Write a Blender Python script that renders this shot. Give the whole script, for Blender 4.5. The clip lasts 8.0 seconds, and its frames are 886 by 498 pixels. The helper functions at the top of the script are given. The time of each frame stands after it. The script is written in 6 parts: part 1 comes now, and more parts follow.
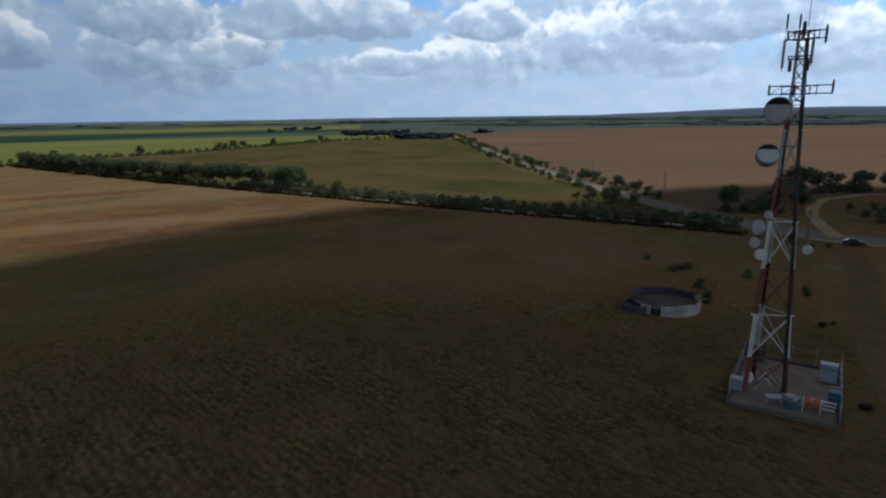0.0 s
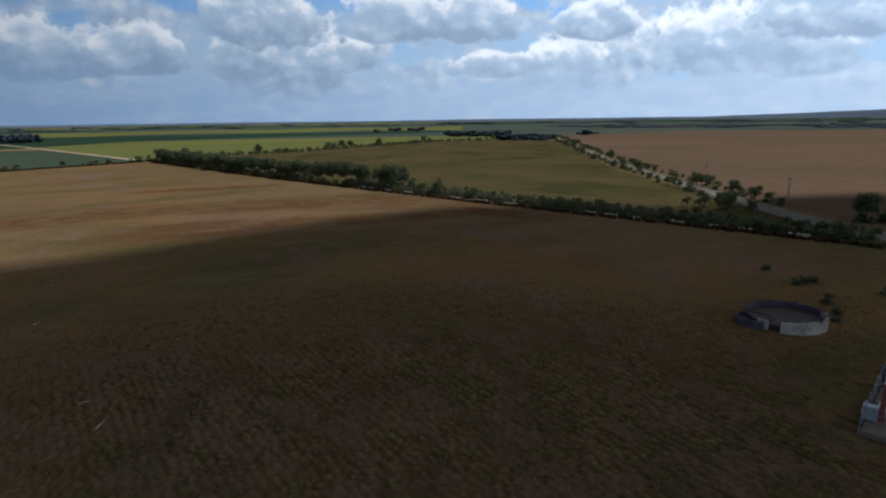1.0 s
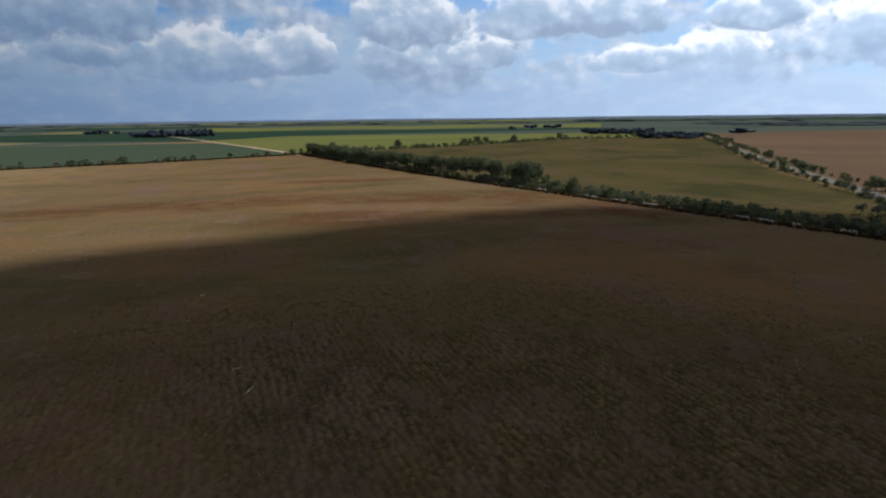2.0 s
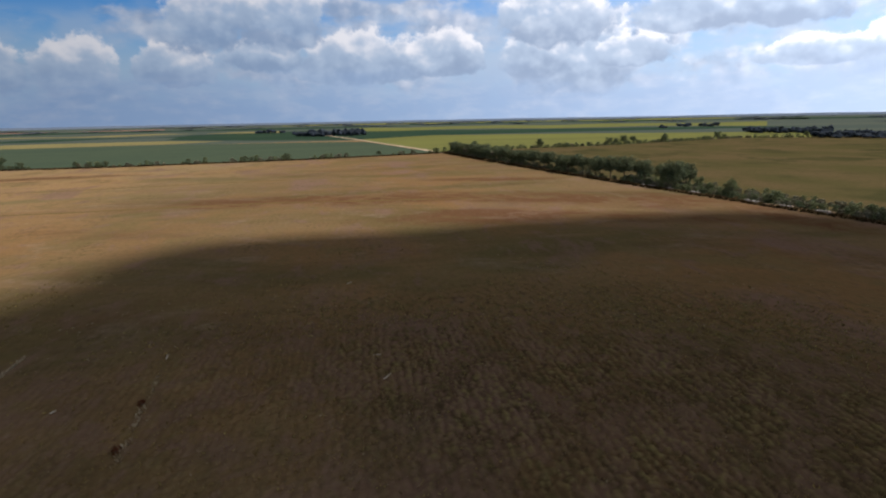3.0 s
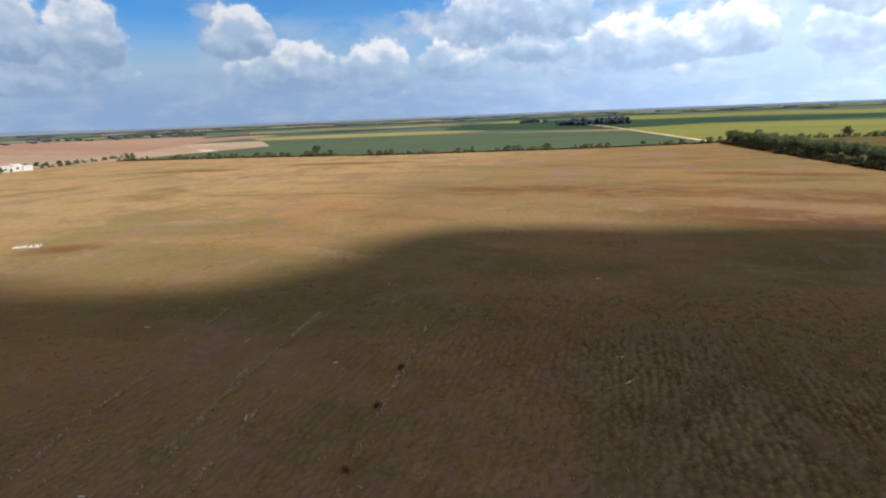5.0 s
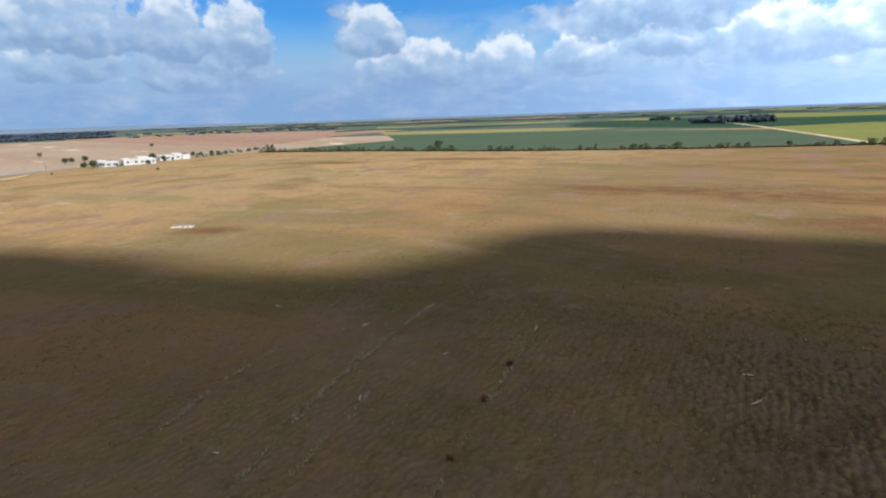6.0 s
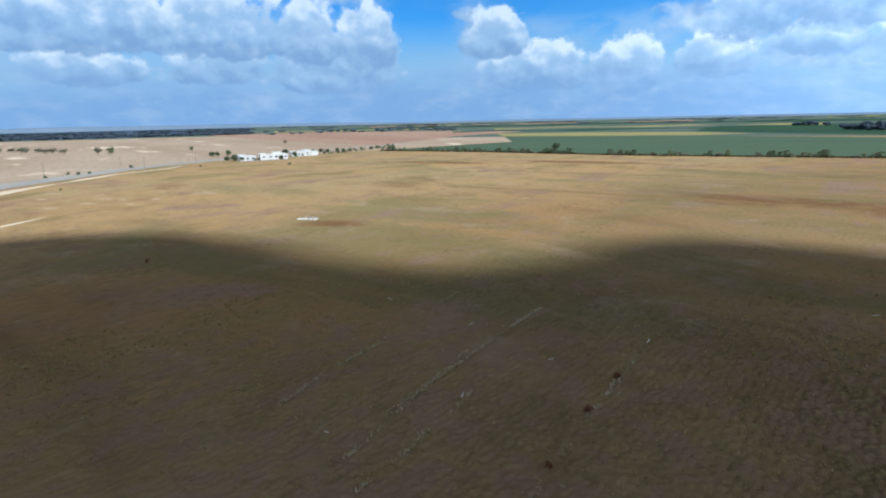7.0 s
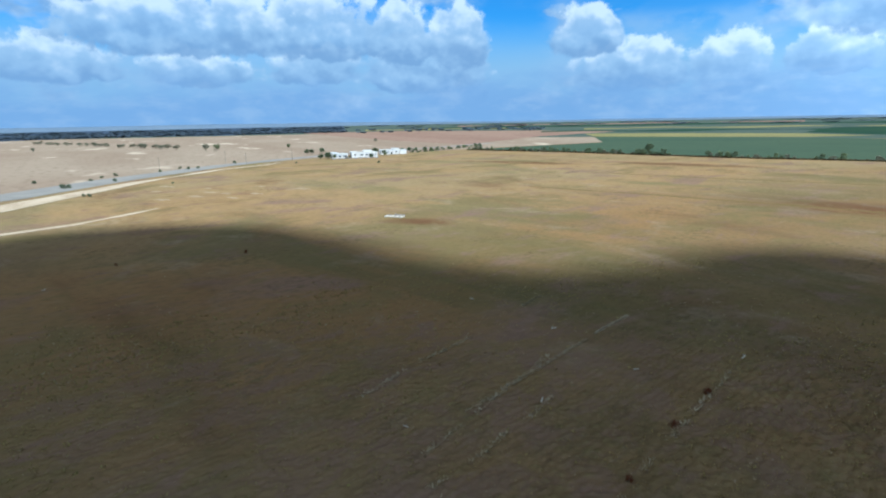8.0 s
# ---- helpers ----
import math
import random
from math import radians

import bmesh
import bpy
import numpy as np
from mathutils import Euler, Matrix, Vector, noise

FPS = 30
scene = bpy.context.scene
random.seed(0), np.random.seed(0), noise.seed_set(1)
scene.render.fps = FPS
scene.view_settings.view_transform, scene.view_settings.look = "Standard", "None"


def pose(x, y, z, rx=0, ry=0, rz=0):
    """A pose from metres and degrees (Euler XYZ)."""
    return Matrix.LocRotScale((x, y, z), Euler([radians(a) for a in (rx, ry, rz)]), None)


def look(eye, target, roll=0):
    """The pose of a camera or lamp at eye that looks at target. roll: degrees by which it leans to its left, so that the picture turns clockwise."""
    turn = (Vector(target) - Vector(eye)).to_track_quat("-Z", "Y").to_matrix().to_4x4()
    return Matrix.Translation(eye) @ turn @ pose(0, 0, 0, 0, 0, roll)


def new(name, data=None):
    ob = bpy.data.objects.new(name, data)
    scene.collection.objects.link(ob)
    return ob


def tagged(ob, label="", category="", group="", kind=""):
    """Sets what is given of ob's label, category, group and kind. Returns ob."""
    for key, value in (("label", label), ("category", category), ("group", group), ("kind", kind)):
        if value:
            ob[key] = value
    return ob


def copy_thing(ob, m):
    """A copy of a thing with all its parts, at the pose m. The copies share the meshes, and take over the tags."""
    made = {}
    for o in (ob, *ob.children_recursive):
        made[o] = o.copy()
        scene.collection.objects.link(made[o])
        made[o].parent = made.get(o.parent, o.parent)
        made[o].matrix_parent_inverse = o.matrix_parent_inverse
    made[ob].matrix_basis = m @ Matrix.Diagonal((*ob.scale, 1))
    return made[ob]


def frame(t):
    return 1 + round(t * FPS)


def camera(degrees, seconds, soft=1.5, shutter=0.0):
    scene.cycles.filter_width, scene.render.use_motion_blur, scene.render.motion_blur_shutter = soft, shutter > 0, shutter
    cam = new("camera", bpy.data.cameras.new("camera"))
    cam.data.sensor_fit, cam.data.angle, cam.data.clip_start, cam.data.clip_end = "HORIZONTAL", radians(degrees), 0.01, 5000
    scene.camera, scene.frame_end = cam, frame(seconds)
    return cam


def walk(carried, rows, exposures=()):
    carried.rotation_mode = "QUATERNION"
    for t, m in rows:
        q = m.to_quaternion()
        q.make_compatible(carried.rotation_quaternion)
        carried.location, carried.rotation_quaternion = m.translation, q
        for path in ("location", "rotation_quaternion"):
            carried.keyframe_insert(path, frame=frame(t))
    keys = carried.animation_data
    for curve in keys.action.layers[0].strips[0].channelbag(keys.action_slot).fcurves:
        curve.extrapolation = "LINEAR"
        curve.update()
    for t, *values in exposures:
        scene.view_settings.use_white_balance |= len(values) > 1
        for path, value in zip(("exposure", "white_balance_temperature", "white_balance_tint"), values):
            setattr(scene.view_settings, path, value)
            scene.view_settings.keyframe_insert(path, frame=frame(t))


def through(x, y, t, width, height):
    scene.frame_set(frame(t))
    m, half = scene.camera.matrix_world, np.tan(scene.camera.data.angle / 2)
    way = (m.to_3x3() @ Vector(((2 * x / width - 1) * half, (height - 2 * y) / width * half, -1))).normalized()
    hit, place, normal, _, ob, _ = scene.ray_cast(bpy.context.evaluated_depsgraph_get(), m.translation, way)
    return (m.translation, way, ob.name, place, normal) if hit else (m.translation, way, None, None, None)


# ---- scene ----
cam = camera(75.0, 8.0, soft=2.1)

# seconds, place, turn (degrees)
PATH = [
    (0, 0.00, -0.00, 29.99, 76.94, 0.76, 0.00),
    (0.5, -0.12, 0.22, 29.79, 77.05, 0.76, 4.43),
    (1, -0.24, 0.41, 29.57, 77.20, 0.72, 9.87),
    (1.5, -0.38, 0.56, 29.38, 77.28, 0.59, 16.23),
    (2.8, -0.86, 0.73, 29.02, 77.03, 1.01, 33.98),
    (3, -0.93, 0.79, 29.00, 77.20, 1.06, 36.71),
    (3.5, -1.07, 1.06, 29.06, 77.11, 1.54, 43.42),
    (4, -1.19, 1.35, 29.17, 77.00, 2.08, 49.82),
    (4.5, -1.22, 1.51, 29.28, 76.90, 2.27, 55.88),
    (6, -0.90, 1.45, 29.39, 76.91, 1.90, 73.60),
    (6.5, -0.71, 1.44, 29.42, 77.01, 1.70, 79.48),
    (7, -0.52, 1.44, 29.48, 77.33, 1.23, 85.00),
    (7.5, -0.40, 1.40, 29.59, 77.47, 1.00, 89.64),
    (8, -0.33, 1.34, 29.74, 77.42, 1.03, 93.49),
]
EXPOSURES = [(0, -0.40, 6050, 9), (1.5, -0.26, 6100, 10), (3.5, 0.44, 6800, 17), (4.5, 0.78, 6850, 15), (6.5, 0.90, 5750, 7), (8, 0.93, 5200, -1)]
walk(cam, [(t, pose(*p)) for t, *p in PATH], EXPOSURES)

# ------------------------------------------------------------------ light
SUN_AZ, SUN_EL = radians(-50), radians(52)      # azimuth counted from +y towards -x
SUN_WAY = Vector((-math.sin(SUN_AZ) * math.cos(SUN_EL), math.cos(SUN_AZ) * math.cos(SUN_EL), math.sin(SUN_EL)))

sun = bpy.data.lights.new("sun", "SUN")
sun.energy, sun.angle, sun.color = 4.0, radians(0.7), (1.0, 0.94, 0.86)
sun_ob = new("sun", sun)
sun_ob.matrix_world = look(SUN_WAY * 100, (0, 0, 0))


class Nodes:
    """Short hand for node trees."""

    def __init__(self, tree):
        self.tree = tree
        tree.nodes.clear()

    def add(self, kind, **sets):
        n = self.tree.nodes.new(kind)
        for k, v in sets.items():
            setattr(n, k, v) if k in ("operation", "blend_type", "data_type") else None
        return n

    def link(self, a, b):
        self.tree.links.new(a, b)

    def feed(self, socket, value):
        if isinstance(value, bpy.types.NodeSocket):
            self.link(value, socket)
        else:
            socket.default_value = value

    def math(self, op, a, b=0.0, c=0.0, clamp=False):
        n = self.tree.nodes.new("ShaderNodeMath")
        n.operation, n.use_clamp = op, clamp
        for s, v in zip(n.inputs, (a, b, c)):
            self.feed(s, v)
        return n.outputs[0]

    def combine(self, x, y, z=0.0):
        n = self.tree.nodes.new("ShaderNodeCombineXYZ")
        for s, v in zip(n.inputs, (x, y, z)):
            self.feed(s, v)
        return n.outputs[0]

    def noise(self, vector, scale, detail=3.0, rough=0.55, distort=0.0):
        n = self.tree.nodes.new("ShaderNodeTexNoise")
        self.link(vector, n.inputs["Vector"])
        n.inputs["Scale"].default_value, n.inputs["Detail"].default_value = scale, detail
        n.inputs["Roughness"].default_value, n.inputs["Distortion"].default_value = rough, distort
        return n.outputs["Fac"]

    def step(self, value, lo, hi):
        n = self.tree.nodes.new("ShaderNodeMapRange")
        n.interpolation_type = "SMOOTHSTEP"
        self.feed(n.inputs["Value"], value)
        n.inputs["From Min"].default_value, n.inputs["From Max"].default_value = lo, hi
        return n.outputs["Result"]

    def mix(self, fac, a, b):
        n = self.tree.nodes.new("ShaderNodeMix")
        n.data_type = "RGBA"
        self.feed(n.inputs["Factor"], fac)
        for s, v in ((n.inputs[6], a), (n.inputs[7], b)):
            self.feed(s, v if isinstance(v, bpy.types.NodeSocket) else (*v[:3], 1))
        return n.outputs[2]

    def mapping(self, vector, scale=(1, 1, 1), turn=0.0, shift=(0, 0, 0)):
        """Turns, then stretches, then shifts."""
        for place, angle, size in (((0, 0, 0), turn, (1, 1, 1)), (shift, 0, scale)):
            n = self.tree.nodes.new("ShaderNodeMapping")
            self.link(vector, n.inputs["Vector"])
            n.inputs["Location"].default_value = place
            n.inputs["Rotation"].default_value = (0, 0, angle)
            n.inputs["Scale"].default_value = size
            vector = n.outputs["Vector"]
        return vector


def make_world():
    """Blue Nishita sky with a broken cumulus layer, brighter towards the sun's side, and a hazy band at the horizon."""
    world = bpy.data.worlds.new("world")
    scene.world = world
    world.use_nodes = True
    n = Nodes(world.node_tree)
    way = n.add("ShaderNodeTexCoord").outputs["Generated"]
    sep = n.add("ShaderNodeSeparateXYZ")
    n.link(way, sep.inputs[0])
    x, y, z = sep.outputs
    az = n.math("MULTIPLY", n.math("ARCTAN2", n.math("MULTIPLY", x, -1.0), y), 57.2958)
    el = n.math("MULTIPLY", n.math("ARCSINE", z), 57.2958)
    sky = n.add("ShaderNodeTexSky")
    sky.sky_type, sky.sun_disc = "NISHITA", False
    sky.sun_elevation, sky.sun_rotation = SUN_EL, -SUN_AZ
    sky.air_density, sky.dust_density, sky.ozone_density = 1.0, 0.6, 3.0
    skyc = n.add("ShaderNodeMix", data_type="RGBA", blend_type="MULTIPLY")
    skyc.inputs["Factor"].default_value = 1.0
    n.link(sky.outputs[0], skyc.inputs[6])
    skyc.inputs[7].default_value = (0.020, 0.050, 0.078, 1)
    blue = n.mix(n.step(el, 9.5, 4.0), skyc.outputs[2], (0.200, 0.305, 0.420))
    # slow drift of the veil and the openings in it
    soft = n.noise(n.combine(n.math("MULTIPLY", az, 0.7), n.math("MULTIPLY", el, 1.4), 2.0), 0.28, 5.0, 0.55)
    wob = n.math("MULTIPLY", n.math("SUBTRACT", soft, 0.5), 6.0)
    azw, elw = n.math("ADD", az, wob), n.math("ADD", el, n.math("MULTIPLY", wob, 0.4))

    def blob(a, e, ra, re):
        da = n.math("DIVIDE", n.math("SUBTRACT", azw, a), ra)
        de = n.math("DIVIDE", n.math("SUBTRACT", elw, e), re)
        q = n.math("ADD", n.math("MULTIPLY", da, da), n.math("MULTIPLY", de, de))
        return n.math("SUBTRACT", 1.0, n.step(q, 0.3, 1.3))

    gaps = 0.0
    for a, e, ra, re in GAPS:
        gaps = n.math("MAXIMUM", gaps, blob(a, e, ra, re))
    sunny = n.step(az, 70.0, 10.0)
    blue = n.mix(n.math("MULTIPLY", sunny, 0.5), blue, (0.235, 0.315, 0.420))
    over = n.step(el, 13.0, 28.0)
    shade = n.mix(over, n.mix(sunny, (0.150, 0.228, 0.350), (0.165, 0.215, 0.290)), (0.088, 0.085, 0.083))
    grey = n.mix(over, n.mix(sunny, (0.235, 0.320, 0.430), (0.240, 0.305, 0.385)), (0.119, 0.116, 0.113))
    head = n.mix(over, n.mix(sunny, (0.480, 0.510, 0.550), (0.520, 0.540, 0.565)), (0.160, 0.156, 0.152))
    thin = n.math("ADD", n.math("MULTIPLY_ADD", gaps, -0.46, 0.52), n.math("MULTIPLY", sunny, 0.34))
    col = n.mix(n.math("MULTIPLY", n.step(soft, 0.36, 0.62), thin), blue, grey)

    def billow(aside, up):
        """Rounded lumps in several sizes, taken a little aside and up."""
        at = n.combine(n.math("ADD", az, aside), n.math("MULTIPLY_ADD", el, 1.25, up), 4.0)
        cells = n.add("ShaderNodeTexVoronoi")
        cells.feature, cells.normalize = "SMOOTH_F1", True
        n.link(at, cells.inputs["Vector"])
        for key, value in (("Scale", 0.36), ("Detail", 2.0), ("Roughness", 0.42), ("Lacunarity", 2.3), ("Smoothness", 0.9)):
            cells.inputs[key].default_value = value
        return n.math("SUBTRACT", 0.40, cells.outputs["Distance"])

    here = billow(0.0, 0.0)
    lit = n.step(n.math("SUBTRACT", here, billow(-0.62, 0.80)), -0.14, 0.22)
    fray = n.math("SUBTRACT", n.noise(n.combine(az, el, 8.0), 0.55, 6.0, 0.58), 0.5)
    lumps = n.math("ADD", n.math("MULTIPLY", here, 1.5), n.math("MULTIPLY", fray, 2.2))
    swell = n.math("MULTIPLY", n.math("SUBTRACT", n.noise(n.combine(az, el, 1.0), 0.16, 2.0, 0.5), 0.5), 3.0)
    azs = n.math("ADD", az, swell)
    for wide, high, seed, cover in LAYERS:
        at = n.combine(n.math("MULTIPLY_ADD", az, wide, seed * 7.3), n.math("MULTIPLY", el, high), seed)
        body = n.math("ADD", n.noise(at, 1.0, 6.0, 0.52, 0.1), n.math("MULTIPLY", here, 0.35))
        body = n.math("SUBTRACT", n.math("MULTIPLY_ADD", sunny, 0.04, body), n.math("MULTIPLY", gaps, 0.24))
        col = n.mix(n.math("MULTIPLY", n.step(body, cover, cover + 0.16), 0.85), col, n.mix(n.math("MULTIPLY", lit, 0.75), n.mix(n.step(fray, -0.1, 0.2), shade, grey), head))
    # single cumulus heaps, the far low ones first: flat grey bases, lumpy bright heads
    for a, e, ra, re in sorted(HEAPS + DECKS, key=lambda c: c[1]):
        u = n.math("DIVIDE", n.math("SUBTRACT", azs, a), ra * 1.25)
        v = n.math("DIVIDE", n.math("SUBTRACT", el, e), re)
        drop = n.math("MAXIMUM", v, n.math("MULTIPLY", v, -2.2))
        q = n.math("ADD", n.math("MULTIPLY", u, u), n.math("MULTIPLY", drop, drop))
        body = n.math("ADD", n.math("SUBTRACT", 1.0, q), lumps)
        mask = n.step(body, 0.10, 0.55)
        rise = n.math("MULTIPLY_ADD", lit, 0.50, n.math("MULTIPLY_ADD", v, 0.62, n.math("MULTIPLY_ADD", fray, 0.5, 0.08)))
        rim = n.math("MULTIPLY", n.step(body, 0.75, 0.30), n.step(v, 0.1, 0.5))
        rise = n.math("MULTIPLY_ADD", rim, 0.25, rise)
        tone = n.mix(n.step(rise, 0.36, 0.92), n.mix(n.step(rise, -0.05, 0.45), shade, grey), head)
        col = n.mix(n.math("MULTIPLY", mask, 0.92), col, tone)
    # the broad grey cover overhead
    col = n.mix(n.math("MULTIPLY", n.step(el, 12.0, 17.0), 0.86), col, n.mix(n.step(fray, -0.16, 0.20), n.mix(n.step(soft, 0.40, 0.60), shade, grey), head))
    # haze towards the horizon, whiter on the sun's side
    side = n.step(az, 75.0, -30.0)
    haze = n.mix(side, (0.150, 0.242, 0.390), (0.235, 0.300, 0.390))
    veil = n.mix(0.22, haze, (0.40, 0.43, 0.47))
    streak = n.noise(n.combine(n.math("MULTIPLY", az, 0.6), n.math("MULTIPLY", el, 1.6)), 0.4, 5.0, 0.6)
    haze = n.mix(n.step(streak, 0.42, 0.70), haze, veil)
    low = n.math("SUBTRACT", el, n.math("MULTIPLY", n.math("SUBTRACT", soft, 0.5), 5.0))
    col = n.mix(n.math("MULTIPLY", n.step(low, 5.2, 1.2), 0.90), col, haze)
    # brighter cloud towards the sun
    glow = n.math("MULTIPLY_ADD", n.step(az, 82.0, -36.0), 1.85, 0.90)
    back = n.add("ShaderNodeBackground")
    n.link(col, back.inputs[0])
    n.link(glow, back.inputs[1])
    out = n.add("ShaderNodeOutputWorld")
    n.link(back.outputs[0], out.inputs[0])


# openings in the clouds (azimuth, elevation, half widths), in degrees; loose layers (waves per degree across and up, seed, cover)
GAPS = [(87, 8, 3.6, 7), (72, 11.2, 11, 2.6), (57, 10.8, 7, 1.8), (40, 12.4, 10, 1.8), (17, 10.8, 5, 1.6), (104, 12.2, 8, 2.2)]
LAYERS = [(0.16, 0.36, 1.0, 0.55), (0.085, 0.190, 3.0, 0.57)]
# cumulus heaps and broad decks: azimuth and elevation of the base's middle, half width, height
HEAPS = [(35.4, 5.0, 2.0, 2.7), (24.3, 4.3, 5.0, 6.0), (19.2, 5.1, 3.0, 2.2), (7.5, 8.2, 3.8, 3.6), (-4.4, 7.8, 3.0, 2.6), (-1.4, 3.8, 3.4, 3.6), (-14.5, 5.0, 6.4, 4.2), (-21.0, 4.3, 3.2, 3.0),
         (-33.4, 4.3, 5.0, 4.0), (5.0, 4.4, 3.2, 1.8), (44.3, 4.7, 5.4, 3.5), (36.6, 5.2, 3.0, 3.0), (28.0, 5.0, 2.8, 3.7), (75.7, 3.8, 4.6, 3.4), (68.1, 3.5, 2.8, 3.9), (57.9, 7.9, 3.6, 4.4),
         (51.3, 8.2, 4.0, 4.7), (60.7, 4.3, 3.2, 2.8), (53.0, 5.4, 3.2, 2.8), (95.3, 4.3, 4.8, 4.3), (92.0, 6.5, 2.3, 4.6), (97.2, 6.8, 2.5, 4.4), (80.4, 6.8, 2.5, 3.2), (115.8, 4.2, 3.6, 2.4)]
DECKS = [(116, 7.5, 8.5, 4.0), (105, 7.4, 6.0, 4.3), (126.5, 4.6, 4.8, 2.8), (105.3, 4.6, 4.0, 2.6), (-25, 7.5, 7.0, 4.0), (14, 8.3, 4.5, 3.2), (26, 8.0, 4.5, 4.0)]
make_world()


# ------------------------------------------------------------------ materials
def surface(name, colours, scale=1.0, grain=8.0, rough=0.9, bump=0.3, stretch=(1, 1, 1), turn=0.0, metal=0.0, spots=None, per=None, coords="Object", big=(0.35, 0.65), through=0.0):
    """A worn surface: colours[0] to [1] over large stains, [2] (if any) in fine grain; per: 'object' or 'island' shifts the brightness piece by piece."""
    m = bpy.data.materials.new(name)
    m.use_nodes = True
    n = Nodes(m.node_tree)
    co = n.add("ShaderNodeTexCoord").outputs[coords]
    p = n.mapping(co, stretch, turn)
    stain = n.noise(p, scale, 4.0, 0.6, 0.4)
    col = n.mix(n.step(stain, *big), colours[0], colours[1])
    fine = n.noise(p, scale * grain, 5.0, 0.65)
    if len(colours) > 2:
        col = n.mix(n.math("MULTIPLY", n.step(fine, 0.48, 0.72), 0.8), col, colours[2])
    if spots:
        colour, size, lo, hi = spots
        col = n.mix(n.step(n.noise(n.mapping(p, (1, 1, 1), 0.7, (17, 5, 9)), size, 3.0, 0.6, 0.3), lo, hi), col, colour)
    if per:
        rnd = n.add("ShaderNodeObjectInfo").outputs["Random"] if per == "object" else n.add("ShaderNodeNewGeometry").outputs["Random Per Island"]
        hsv = n.add("ShaderNodeHueSaturation")
        n.link(n.math("MULTIPLY_ADD", rnd, 0.8, 0.6), hsv.inputs["Value"])
        n.link(n.math("MULTIPLY_ADD", rnd, 0.03, 0.485), hsv.inputs["Hue"])
        n.link(col, hsv.inputs["Color"])
        col = hsv.outputs[0]
    b = n.add("ShaderNodeBsdfPrincipled")
    n.link(col, b.inputs["Base Color"])
    n.link(n.math("MULTIPLY_ADD", fine, 0.2, rough - 0.1), b.inputs["Roughness"])
    b.inputs["Metallic"].default_value = metal
    b.inputs["Specular IOR Level"].default_value = 0.0 if rough > 0.84 else 0.2 if rough > 0.7 else 0.5
    if bump:
        bp = n.add("ShaderNodeBump")
        bp.inputs["Strength"].default_value, bp.inputs["Distance"].default_value = bump, 1.2 / (scale * grain)
        n.link(fine, bp.inputs["Height"])
        n.link(bp.outputs[0], b.inputs["Normal"])
    shader = b.outputs[0]
    if through:
        # thin leaves let light through
        tr, mx = n.add("ShaderNodeBsdfTranslucent"), n.add("ShaderNodeMixShader")
        n.link(col, tr.inputs[0])
        mx.inputs[0].default_value = through
        n.link(shader, mx.inputs[1])
        n.link(tr.outputs[0], mx.inputs[2])
        shader = mx.outputs[0]
    out = n.add("ShaderNodeOutputMaterial")
    n.link(shader, out.inputs[0])
    return m


ROW = radians(45)           # the rows of the pasture run along this azimuth


